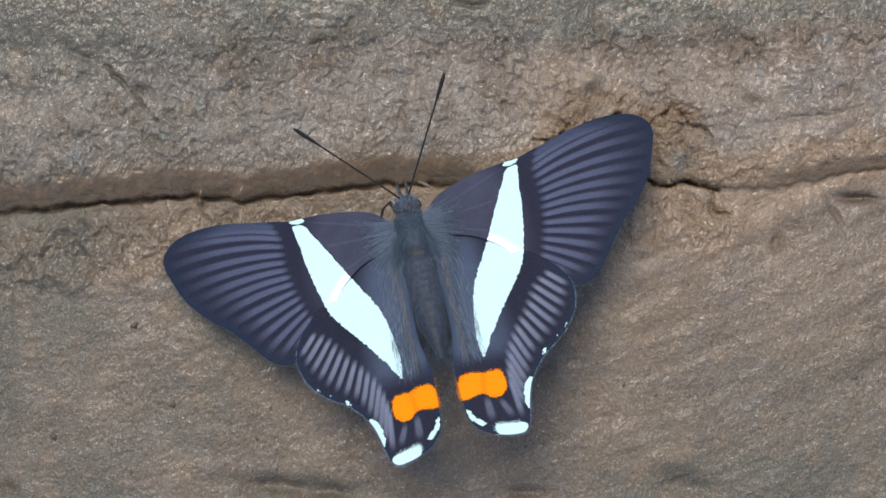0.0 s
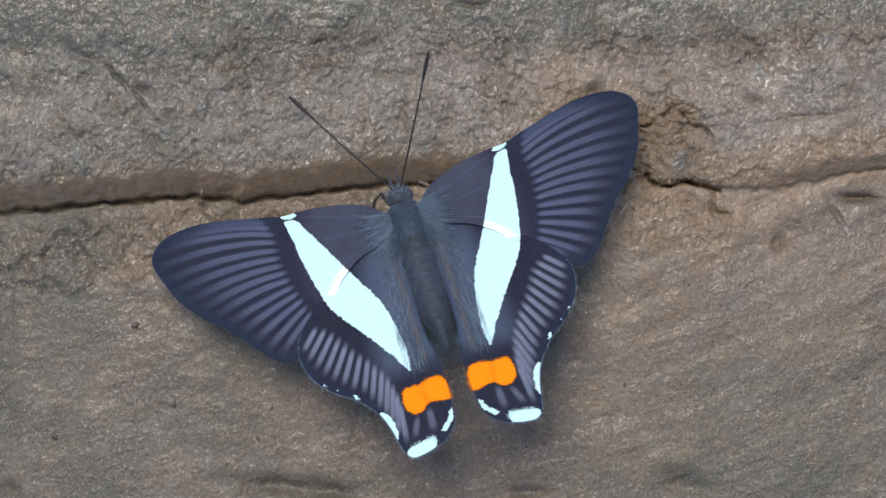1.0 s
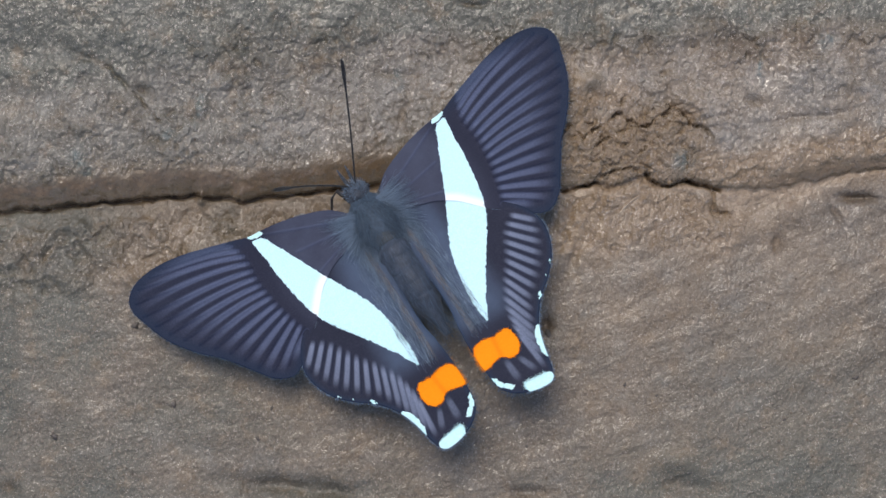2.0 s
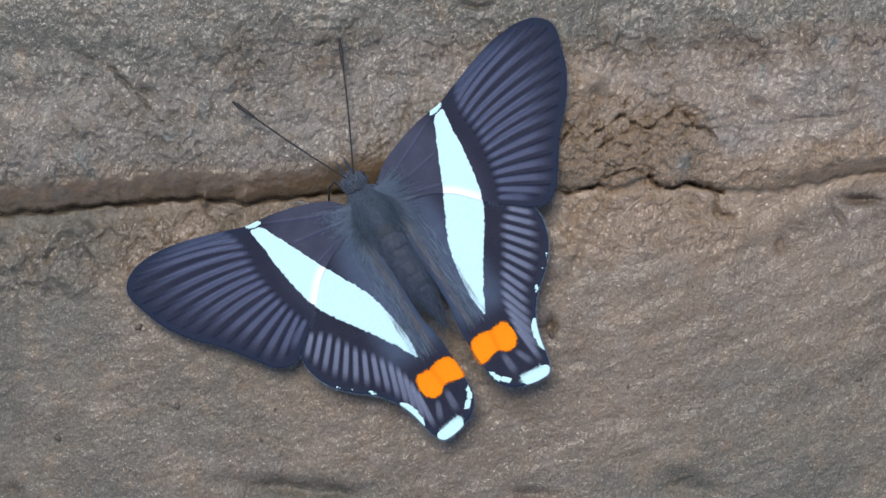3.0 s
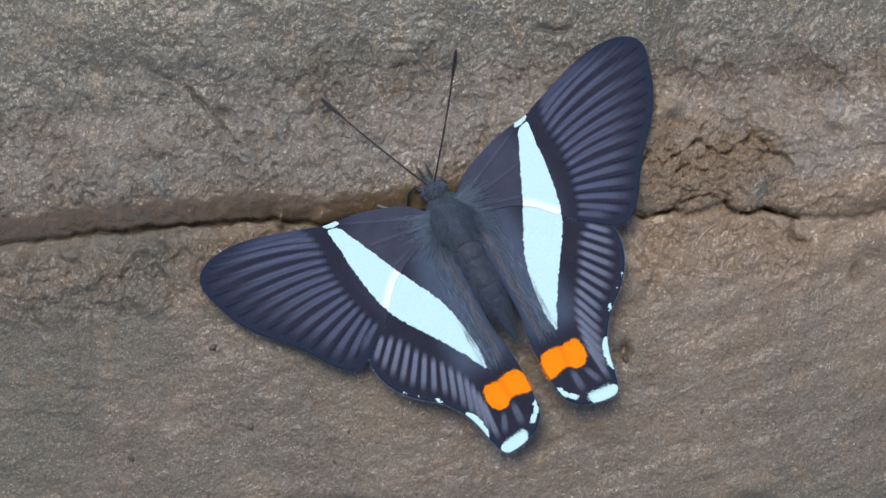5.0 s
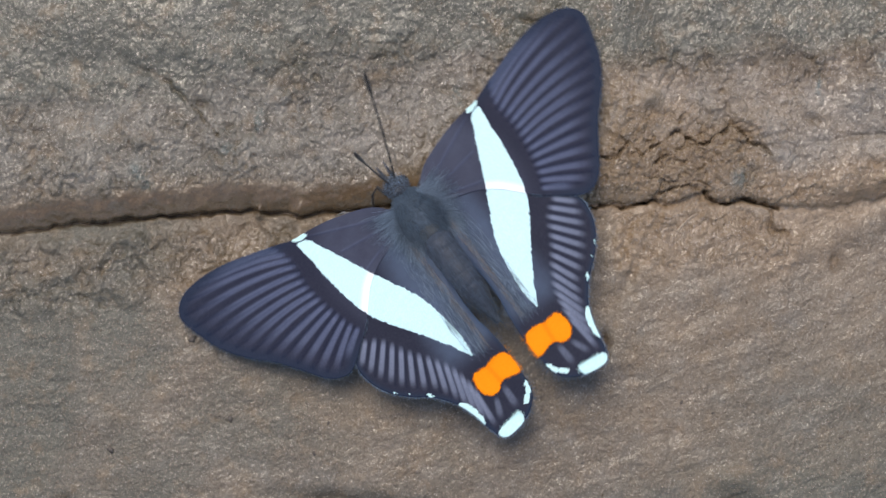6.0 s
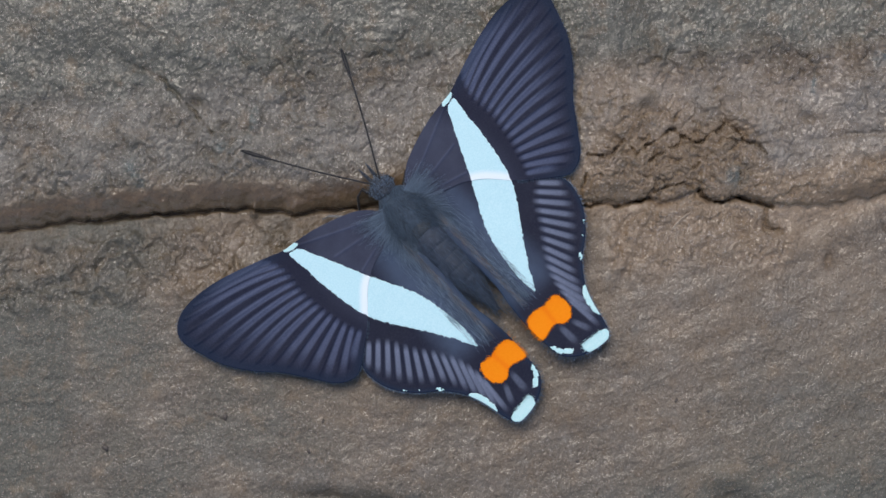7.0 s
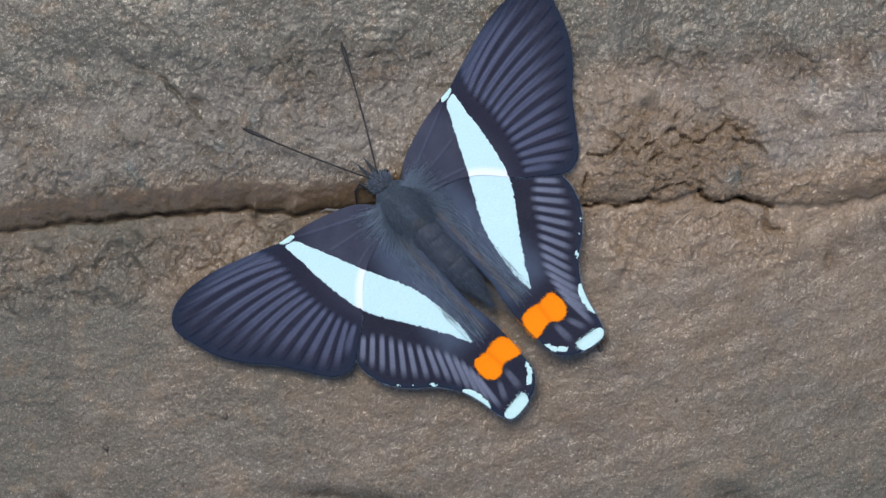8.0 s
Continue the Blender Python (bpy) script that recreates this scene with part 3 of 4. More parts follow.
FORE_EDGE = "1.0,1.5 1.9,2.8 3.0,3.6 4.8,4.3 6.4,4.75 7.9,5.0 9.0,5.15 10.2,5.6 12.2,6.3 14.1,6.9 16.0,7.25 17.6,7.25 18.8,6.9 19.6,6.2 19.8,5.3 19.5,4.1 18.9,2.3 18.1,0.9 17.0,-0.5 15.9,-1.6 15.0,-2.8 14.1,-4.1 13.3,-5.2 12.5,-5.8 11.6,-6.0 10.7,-5.6 9.5,-4.7 8.3,-3.8 7.1,-2.5 6.1,-1.5 4.6,-0.6 2.9,-0.1 1.6,0.3"
HIND_EDGE = "1.0,0.8 3.7,0.4 6.2,-0.8 8.2,-2.6 9.8,-4.1 10.5,-5.1 10.9,-6.2 10.85,-7.2 10.5,-8.35 9.85,-9.4 8.85,-10.45 7.7,-11.35 6.75,-12.45 6.15,-13.5 5.75,-14.7 5.45,-16.1 5.2,-16.9 4.85,-17.35 4.3,-17.45 3.2,-17.3 2.0,-16.8 1.25,-16.1 0.9,-15.3 0.85,-14.3 0.75,-13.4 0.75,-12.5 0.75,-11.7 0.9,-9.9 1.1,-8.5 1.1,-6.4 0.9,-4.7 0.7,-3.1 0.4,-1.7"
BAND_EDGE = "8.8,4.65 8.0,4.35 7.5,3.4 6.75,1.85 5.9,-0.1 5.1,-1.7 4.4,-3.0 3.65,-4.6 3.25,-6.2 3.0,-7.9 2.9,-9.4 3.0,-10.6 3.25,-10.65 3.9,-9.35 4.7,-8.05 5.6,-6.65 6.6,-5.2 7.4,-3.9 7.85,-2.9 8.25,-1.3 8.5,0.3 8.68,1.6 8.75,2.9 8.9,4.2"
COSTA_EDGE = "9.1,5.4 8.1,5.3 7.9,4.65 8.8,4.8"
ORANGE_EDGE = "4.0,-12.05 3.3,-12.0 2.75,-12.1 2.2,-11.9 1.5,-11.9 1.0,-12.1 0.7,-12.9 0.7,-13.9 1.2,-14.0 2.1,-13.75 2.55,-13.8 3.05,-14.2 3.7,-14.2 4.2,-13.7 4.3,-12.8"
TAIL_EDGE = "4.9,-16.65 3.9,-16.45 2.85,-16.4 2.75,-16.95 3.1,-17.6 4.5,-17.7 5.2,-17.3"
MARGIN_EDGE = "5.98,-13.1 5.55,-13.8 5.38,-14.4 5.36,-15.3 5.7,-15.7 6.0,-14.6 6.4,-13.4"
INNER_EDGE = "0.95,-14.8 1.2,-14.9 1.5,-15.5 2.05,-16.0 2.05,-16.35 1.5,-16.1 1.0,-15.4"


RAY_STARTS = "10.6,5.75 10.4,5.3 10.1,4.6 9.9,3.8 10.0,2.7 10.1,1.6 10.0,0.7 9.9,-0.3 9.6,-1.6 9.3,-2.8 9.0,-3.6"


class Sheet:
    """A flat lattice trimmed to a wing's edge, in millimetres."""

    def __init__(self, edge, pitch):
        self.edge = rounded(pairs(edge))
        lo, hi = self.edge.min(0) - pitch, self.edge.max(0) + pitch
        xs, ys = np.arange(lo[0], hi[0], pitch), np.arange(lo[1], hi[1], pitch)
        gx, gy = np.meshgrid(xs, ys)
        xy = np.stack([gx, gy], -1).reshape(-1, 2)
        i = np.arange(len(xy)).reshape(gx.shape)
        a, b, c, d = i[:-1, :-1].ravel(), i[:-1, 1:].ravel(), i[1:, 1:].ravel(), i[1:, :-1].ravel()
        keep = inside((xy[a] + xy[c]) / 2, self.edge)
        quads = np.stack([a, b, c, d], -1)[keep]
        used, inverse = np.unique(quads, return_inverse=True)
        self.faces = inverse.reshape(-1, 4)
        self.xy = xy[used]
        valence = np.bincount(self.faces.ravel(), minlength=len(used))
        rim = valence < 4
        self.xy[rim] = nearest(self.xy[rim], self.edge)[1]
        self.depth = nearest(self.xy, self.edge)[0]
        self.centre = self.xy[self.faces].mean(1)

    def region(self, edge, ragged, seed):
        c = self.centre
        shift = np.stack([layers(c[:, 0], c[:, 1], 0.32, 3, seed), layers(c[:, 0], c[:, 1], 0.32, 3, seed + 7)], -1) * ragged
        return inside(c + shift, rounded(pairs(edge), n=4))


def shell(name, xy, z, faces, thick, side):
    """A thin closed shell over the given faces; side -1 mirrors it."""
    used, inverse = np.unique(faces, return_inverse=True)
    f = inverse.reshape(-1, 4)
    top = np.column_stack([xy[used, 0] * side, xy[used, 1], z[used]])
    bottom = top - [0, 0, thick]
    n = len(used)
    edges = np.concatenate([f[:, [k, (k + 1) % 4]] for k in range(4)])
    code = np.sort(edges, 1) @ np.array([n, 1])
    _, first, count = np.unique(code, return_index=True, return_counts=True)
    rim = edges[first[count == 1]]
    walls = np.column_stack([rim[:, 1], rim[:, 0], rim[:, 0] + n, rim[:, 1] + n])
    allf = np.concatenate([f, f[:, ::-1] + n, walls])
    if side < 0:
        allf = allf[:, ::-1]
    return raw_mesh(name, np.concatenate([top, bottom]) * MM, allf), used


def ray_mask(xy, starts, ends, widths, bend, fade_in, fade_out):
    value = np.zeros(len(xy))
    for (a, b, w) in zip(starts, ends, widths):
        d = b - a
        side = np.array([-d[1], d[0]])
        for t in np.linspace(0, 1, 40):
            p = a + d * t + side * bend * 4 * t * (1 - t)
            dist = np.hypot(*(xy - p).T)
            strong = min(1, t / fade_in + 0.05) * min(1, (1 - t) / fade_out) * (1 - 0.4 * t)
            half = w[0] * (1 - t) + w[1] * t
            value = np.maximum(value, strong * step(1.05, 0.42, dist / half))
    return value


def vein_relief(xy, starts, ends):
    value = np.zeros(len(xy))
    for a, b in zip(starts, ends):
        ab = b - a
        t = np.clip(((xy - a) @ ab) / (ab @ ab), 0, 1)
        dist = np.hypot(*(xy - a - t[:, None] * ab).T)
        value = np.maximum(value, np.exp(-(dist / 0.09) ** 2))
    return value


def wing_parts(kind, parent, side, sheet, z, fields, regions, material, pivot, label):
    """The wing's membrane and, under it, its coloured patches."""
    taken = np.zeros(len(sheet.faces), bool)
    chosen = []
    for name, mask, mat, text in regions:
        chosen.append((name, mask & ~taken, mat, text))
        taken |= mask

    def build(name, mask, mat, parent_, text):
        mesh, used = shell(name, sheet.xy - pivot, z, sheet.faces[mask], 0.05, side)
        for key, values in fields.items():
            add_layer(mesh, key, np.concatenate([values[used], values[used]]))
        return link_mesh(name, mesh, mat, parent_, text)

    wing = build(kind, ~taken, material, parent, label)
    for name, mask, mat, text in chosen:
        if mask.any():
            build(name, mask, mat, wing, text)
    wing.location = (side * pivot[0] * MM, pivot[1] * MM, pivot[2] * MM if len(pivot) > 2 else 0)
    return wing


def strand_mesh(name, roots, tips, sag, width, r):
    """Many thin tapered hairs, each a three-sided curved blade."""
    n = len(roots)
    mid = (roots + tips) / 2 + sag
    d = tips - roots
    d = d / (np.linalg.norm(d, axis=1)[:, None] + 1e-9)
    ref = r.normal(size=(n, 3))
    s = np.cross(d, ref)
    s /= np.linalg.norm(s, axis=1)[:, None] + 1e-9
    q = np.cross(d, s)
    ring = [s * math.cos(a) + q * math.sin(a) for a in (0, 2.1, 4.2)]
    cols = [roots + ring[k] * width for k in range(3)] + [mid + ring[k] * width * 0.7 for k in range(3)] + [tips + ring[k] * width * 0.2 for k in range(3)]
    verts = np.stack(cols, 1).reshape(-1, 3) * MM
    quad = np.array([(0, 1, 4, 3), (1, 2, 5, 4), (2, 0, 3, 5), (3, 4, 7, 6), (4, 5, 8, 7), (5, 3, 6, 8)])
    faces = (quad[None] + 9 * np.arange(n)[:, None, None]).reshape(-1, 4)
    return raw_mesh(name, verts, faces)


def fringe(name, edge, keep, length, n, z, pivot, side, material, parent, label, r):
    """Short hairs that stand out from a wing's edge."""
    p = along(np.vstack([edge, edge[:1]]), r.rand(n * 3))
    p = p[keep(p)][:n]
    step_ = np.roll(edge, -1, 0) - np.roll(edge, 1, 0)
    normal = np.column_stack([step_[:, 1], -step_[:, 0]])
    normal /= np.linalg.norm(normal, axis=1)[:, None] + 1e-9
    near = np.argmin(np.hypot(p[:, None, 0] - edge[None, :, 0], p[:, None, 1] - edge[None, :, 1]), 1)
    out = normal[near]
    # the edges are listed clockwise or not: point away from the inside
    flip = inside(p + out * 0.15, edge)
    out = np.where(flip[:, None], -out, out) + r.normal(0, 0.25, p.shape)
    size = r.uniform(0.5, 1.0, len(p))[:, None] * length
    a, b = p - out * 0.08 - pivot, p + out * size - pivot
    roots = np.column_stack([a[:, 0] * side, a[:, 1], z(p)])
    tips = np.column_stack([b[:, 0] * side, b[:, 1], z(p) - 0.04])
    return link_mesh(name, strand_mesh(name, roots, tips, np.zeros(3), 0.012, r), material, parent, label)


def tube(points, radii, sides=8):
    """A tapered tube along a line of points, closed at both ends."""
    bm = bmesh.new()
    rings = []
    pts = [Vector(p) for p in points]
    for i, (p, rad) in enumerate(zip(pts, radii)):
        d = (pts[min(i + 1, len(pts) - 1)] - pts[max(i - 1, 0)]).normalized()
        up = Vector((0, 0, 1)) if abs(d.z) < 0.9 else Vector((1, 0, 0))
        a = d.cross(up).normalized()
        b = a.cross(d)
        rings.append([bm.verts.new((p + (a * math.cos(t) + b * math.sin(t)) * rad) * MM) for t in (2 * math.pi * k / sides for k in range(sides))])
    for one, two in zip(rings, rings[1:]):
        for k in range(sides):
            bm.faces.new((one[k], one[(k + 1) % sides], two[(k + 1) % sides], two[k]))
    bm.faces.new(rings[0][::-1])
    bm.faces.new(rings[-1])
    bmesh.ops.recalc_face_normals(bm, faces=bm.faces)
    return bm


def ellipsoid(centre, radii, lump=0.05, seed=0.0, cuts=(32, 20)):
    bm = bmesh.new()
    bmesh.ops.create_uvsphere(bm, u_segments=cuts[0], v_segments=cuts[1], radius=1)
    for v in bm.verts:
        k = 1 + lump * noise.noise(v.co * 3 + Vector((seed, seed, 0)))
        v.co = Vector((centre[0] + v.co.x * radii[0] * k, centre[1] + v.co.y * radii[1] * k, centre[2] + v.co.z * radii[2] * k)) * MM
    return bm


build_sliver("plant_fibre", (1094, 380), (1131, 346), 0.11, 0.05, "short pale plant fibre stuck to the wet stone", "fibre", FIBRE)
build_sliver("stone_chip", (740, 321), (764, 334), 0.17, 0.08, "pale pinkish stone chip wedged above the joint", "stone chip", CHIPPED)

FORE_PIVOT = np.array([0.9, 0.9])
HIND_PIVOT = np.array([0.8, 0.0])
ANTENNA_LENGTH = 10.8


def build_butterfly():
    r = np.random.RandomState(9)
    body = new("butterfly")
    tagged(body, "dark butterfly with pale blue bands and orange spots on wet stone", "butterfly")
    moving = {}

    # forewing fields
    fore = Sheet(FORE_EDGE, 0.062)
    xy = fore.xy
    s = np.linspace(0.0, 1.0, 16)
    starts = along(rounded(pairs(RAY_STARTS), False), s)
    ends = along(rounded(pairs("15.0,6.75 17.2,6.75 18.6,6.2 18.9,4.8 18.2,2.9 17.2,1.2 15.9,-0.3 14.5,-2.0 13.3,-4.2 12.4,-5.0 11.0,-4.9"), False), s)
    ends = starts + 1.05 * (ends - starts)
    gap = np.minimum(np.hypot(*np.gradient(starts, axis=0).T), 0.62)
    wide = np.hypot(*np.gradient(ends, axis=0).T)
    width = np.stack([0.36 * gap + 0.03, np.minimum(0.335 * wide, 0.5)], -1)
    ray = np.maximum.reduce([ray_mask(xy, starts[:5], ends[:5], width[:5], 0.055, 0.06, 0.4), ray_mask(xy, starts[5:10], ends[5:10], width[5:10], 0.045, 0.07, 0.4), ray_mask(xy, starts[10:], ends[10:], width[10:], 0.02, 0.1, 0.35)])
    mids, mide = (starts[1:] + starts[:-1]) / 2, (ends[1:] + ends[:-1]) / 2
    veins = vein_relief(xy, mids, mide)
    basal_veins = vein_relief(xy, np.array([[1.2, 1.6], [1.4, 1.2], [1.4, 0.9]]), np.array([[8.0, 4.7], [6.4, 2.0], [5.6, -0.3]]))
    basal = step(8.6, 6.0, np.hypot(xy[:, 0], xy[:, 1] * 0.9) - 1.0)
    rim = step(1.1, 0.1, fore.depth) * step(8.0, 11.0, xy[:, 0]) + 0.25 * step(12, 19, xy[:, 0])
    swell = 0.0009 * (xy[:, 0] - 2) ** 2
    z_fore = 0.72 + swell + 0.06 * veins + 0.05 * basal_veins + 0.05 * layers(xy[:, 0], xy[:, 1], 3.0, 2, 301) - 0.05 * ray
    seam = 0.9 * step(0.85, 0.3, np.abs(nearest(xy, rounded(pairs("9.5,-4.7 8.3,-3.8 7.1,-2.5 6.1,-1.5 4.6,-0.6"), False))[0])) * (xy[:, 1] < 0.3)
    fields_fore = {"ray": np.clip(ray + 0.35 * basal_veins * basal, 0, 1), "basal": basal, "rim": np.clip(rim, 0, 1), "seam": seam}
    fore_regions = [("pale_band", fore.region(BAND_EDGE, 0.09, 401), PALE, "pale sky-blue band of scales"),
                    ("costal_spot", fore.region(COSTA_EDGE, 0.08, 411), WHITE, "small white spot on the leading edge")]

    spot_rng = np.random.RandomState(77)
    # hindwing fields
    hind = Sheet(HIND_EDGE, 0.075)
    xy2 = hind.xy
    hs = along(pairs("9.1,-4.7 8.4,-5.1 7.8,-5.7 7.5,-6.3 7.1,-7.0 6.7,-7.7 6.1,-8.4 5.7,-9.1 5.2,-9.8 4.8,-10.8 4.6,-11.8 4.6,-12.8"), np.linspace(0, 1, 14))
    he = along(pairs("10.5,-6.1 10.2,-7.3 9.7,-8.2 9.1,-9.1 8.4,-9.8 7.8,-10.4 6.9,-11.1 6.4,-12.0 6.0,-12.9 5.6,-14.2 5.3,-15.2 4.9,-16.1"), np.linspace(0, 1, 14))
    ray2 = ray_mask(xy2, hs, he, np.tile([[0.25, 0.30]], (14, 1)), 0.0, 0.2, 0.25)
    ray2 = np.maximum(ray2, 0.55 * ray_mask(xy2, pairs("2.6,-14.2 3.6,-14.5"), pairs("2.7,-15.9 4.2,-15.9"), np.array([[0.3, 0.4], [0.25, 0.35]]), 0.0, 0.3, 0.3))
    veins2 = vein_relief(xy2, (hs[1:] + hs[:-1]) / 2, (he[1:] + he[:-1]) / 2)
    basal2 = step(-11.6, -9.5, xy2[:, 1]) * step(5.5, 3.0, xy2[:, 0] + 0.1 * xy2[:, 1])
    rim2 = step(0.5, 0.05, hind.depth) * step(-3, -5, xy2[:, 1])
    fold = 0.30 * np.exp(-((xy2[:, 0] - 1.5) / 0.7) ** 2) * step(0, -3, xy2[:, 1]) * step(-12, -8, xy2[:, 1])
    z_hind = 0.64 + 0.008 * xy2[:, 0] + fold + 0.05 * veins2 + 0.05 * layers(xy2[:, 0], xy2[:, 1], 2.5, 2, 311) - 0.035 * ray2 - 0.002 * np.abs(xy2[:, 1])
    seam2 = 0.6 * step(0.35, 0.0, np.abs(xy2[:, 0] - 2.6 - 0.1 * (xy2[:, 1] + 13))) * (xy2[:, 1] < -11)
    specks = (hind.depth < 0.34) & (layers(xy2[:, 0], xy2[:, 1], 0.25, 2, 321) > -0.12) & np.any([np.hypot(xy2[:, 0] - a, xy2[:, 1] - b) < c for a, b, c in ((7.6, -11.2, 0.42), (8.7, -10.3, 0.3), (9.6, -9.4, 0.26))], 0)
    face_specks = specks[hind.faces].all(1)
    fields_hind = {"ray": ray2, "basal": basal2, "rim": np.clip(rim2, 0, 1), "seam": seam2}
    hind_regions = [("orange_spot", hind.region(ORANGE_EDGE, 0.09, 421), ORANGE, "bright orange spot"),
                    ("tail_patch", hind.region(TAIL_EDGE, 0.11, 431), WHITE, "white tip of the tail"),
                    ("margin_patch", hind.region(MARGIN_EDGE, 0.12, 441), WHITE, "white streak along the margin"),
                    ("inner_patch", hind.region(INNER_EDGE, 0.16, 451), WHITE, "small white mark"),
                    ("margin_fleck", face_specks, WHITE, "tiny white flecks along the margin"),
                    ("pale_band", hind.region(BAND_EDGE, 0.12, 401), PALE, "pale sky-blue band of scales")]

    for side in (1, -1):
        wing = wing_parts("hindwing", body, side, hind, z_hind, fields_hind, hind_regions, HIND, HIND_PIVOT, "dark tailed hindwing with grey rays")
        moving["hind", side] = wing
        # silky hair on the inner half of the hindwing
        for n, lo, hi, tone, text in ((240, 1.5, 1.95, TAN, "fine tan hair along the fold"), (1400, 1.5, 3.3, STRAND, "silky blue-grey hair")):
            ry = r.uniform(-10.5, -0.8, n)
            rx = r.uniform(lo, hi, n)
            z0 = 0.62 + 0.40 * np.exp(-((rx - 1.5) / 0.7) ** 2)
            roots = np.column_stack([(rx - HIND_PIVOT[0]) * side, ry - HIND_PIVOT[1], z0])
            length = r.uniform(0.5, 1.3, n)
            tips = roots + np.column_stack([side * r.normal(0.05, 0.10, n) * length, -length, r.uniform(-0.03, 0.05, n)])
            link_mesh("hair", strand_mesh("hair", roots, tips, np.array([0, 0, 0.03]), 0.009, r), tone, wing, text)
        level = lambda p: 0.6 + 0.008 * p[:, 0] - 0.002 * np.abs(p[:, 1])
        fringe("fringe", hind.edge, lambda p: (p[:, 1] < -5.5) & (p[:, 0] > 2.5), 0.20, 900, level, HIND_PIVOT, side, STRAND, wing, "short blue-grey fringe of the margin", r)
        fringe("fringe", hind.edge, lambda p: (p[:, 1] < -9) & (p[:, 0] < 2.5) & ((p[:, 1] > -11.6) | (p[:, 1] < -14)), 0.42, 420, level, HIND_PIVOT, side, FUR, wing, "soft dark hair of the inner margin", r)
        fringe("fringe", hind.edge, lambda p: (p[:, 0] < 1.2) & (p[:, 1] < -11.7) & (p[:, 1] > -14), 0.30, 200, level, HIND_PIVOT, side, ORANGE, wing, "soft orange hair of the inner margin", r)
        # long scales that fray the edges of the bright spots
        for course, tone, length, n, text in ((TAIL_EDGE, WHITE, 0.20, 60, "frayed white scales of the tail"), (ORANGE_EDGE, ORANGE, 0.13, 220, "frayed orange scales")):
            fringe("scale_fringe", rounded(pairs(course), n=4), lambda p: (p[:, 1] > -16.9) & (p[:, 0] < 4.7), length, n, lambda p: level(p) + 0.15, HIND_PIVOT, side, tone, wing, text, spot_rng)
        wing = wing_parts("forewing", body, side, fore, z_fore, fields_fore, fore_regions, FORE, FORE_PIVOT, "charcoal forewing with grey rays")
        moving["fore", side] = wing
        fringe("fringe", fore.edge, lambda p: (p[:, 0] > 8) & ((p[:, 0] > 18) | (p[:, 1] < 3.5)), 0.16, 1000, lambda p: 0.70 + 0.0009 * (p[:, 0] - 2) ** 2, FORE_PIVOT, side, FUR, wing, "short grey fringe of the outer margin", r)
        n = 2600
        root = np.column_stack([0.9 + r.uniform(0, 1.1, n), 0.2 + r.uniform(-2.2, 1.9, n)])
        ang = np.interp(root[:, 1], [-2.0, -0.5, 0.8, 2.1], [-1.35, -0.95, -0.2, 0.45]) + r.normal(0, 0.16, n)
        length = 0.3 + 2.3 * r.rand(n) ** 2.4
        roots = np.column_stack([(root[:, 0] - FORE_PIVOT[0]) * side, root[:, 1] - FORE_PIVOT[1], np.full(n, 0.82)])
        tips = roots + np.column_stack([side * np.cos(ang) * length, np.sin(ang) * length * 0.8, r.uniform(-0.04, 0.08, n) + 0.01 * length])
        link_mesh("hair", strand_mesh("hair", roots, tips, np.column_stack([side * r.normal(0, 0.07, n), r.normal(0, 0.07, n), np.full(n, 0.07)]), 0.009, r), STRAND, wing, "blue-grey hair")

    # body
    part("thorax", ellipsoid((0, 0.1, 0.25), (2.1, 3.0, 1.05), 0.07, 2.0), THORAX, body, "furry blue-grey thorax")
    rings, radii = [], []
    for k in range(97):
        t = k / 96
        y = -0.6 - 9.3 * t
        swell_ = (0.5 + 0.5 * step(0.0, 0.16, t)) * 1.7 * (1 - 0.2 * t) * (1 - step(0.5, 1.08, t) * 0.9)
        rings.append((0, y, -0.1 - 0.15 * t))
        radii.append(swell_ * (1 - 0.035 * max(0.0, math.cos(2 * math.pi * t * 8)) ** 6))
    part("abdomen", tube(rings, radii, 20), ABDOMEN, body, "grey segmented abdomen")
    n = 800
    t = r.rand(n)
    size = 1.72 * (1 - 0.2 * t) * (1 - step(0.5, 1.08, t) * 0.9)
    a = r.uniform(0.25, math.pi - 0.25, n)
    roots = np.column_stack([size * np.cos(a), -1.8 - 8.1 * t, -0.25 * t + size * np.sin(a)])
    length = r.uniform(0.3, 1.5, n)
    tips = roots + length[:, None] * np.column_stack([0.25 * np.cos(a) + r.normal(0, 0.12, n), np.full(n, -0.95), np.full(n, 0.0)])
    link_mesh("abdomen_fur", strand_mesh("abdomen_fur", roots, tips, np.array([0, 0, 0.05]), 0.007, r), FUR, body, "soft slate-blue fur on the abdomen")
    part("thorax_patch", ellipsoid((0, -1.0, 0.86), (1.02, 0.98, 0.44), 0.03, 7.0, (24, 14)), PATCH, body, "round smooth grey-brown patch on the thorax")
    head = part("head", ellipsoid((0, 3.35, 0.2), (1.02, 0.95, 0.85), 0.10, 5.0), HEAD, body, "small dark furry head")
    for side in (1, -1):
        part("eye", ellipsoid((0.74 * side, 3.55, 0.0), (0.40, 0.46, 0.48), 0.0, 0, (18, 12)), EYE, head, "black glossy eye")
        part("palp", tube([(0.2 * side, 4.0, 0.0), (0.28 * side, 4.6, 0.15), (0.34 * side, 5.3, 0.35), (0.36 * side, 5.7, 0.45)], (0.13, 0.16, 0.1, 0.03)), HEAD, head)

    # fur on thorax and head
    n = 4200
    th, ph = r.uniform(0, 2 * np.pi, n), np.arccos(r.uniform(0.05, 0.98, n))
    nx, ny, nz = np.sin(ph) * np.cos(th), np.sin(ph) * np.sin(th), np.cos(ph)
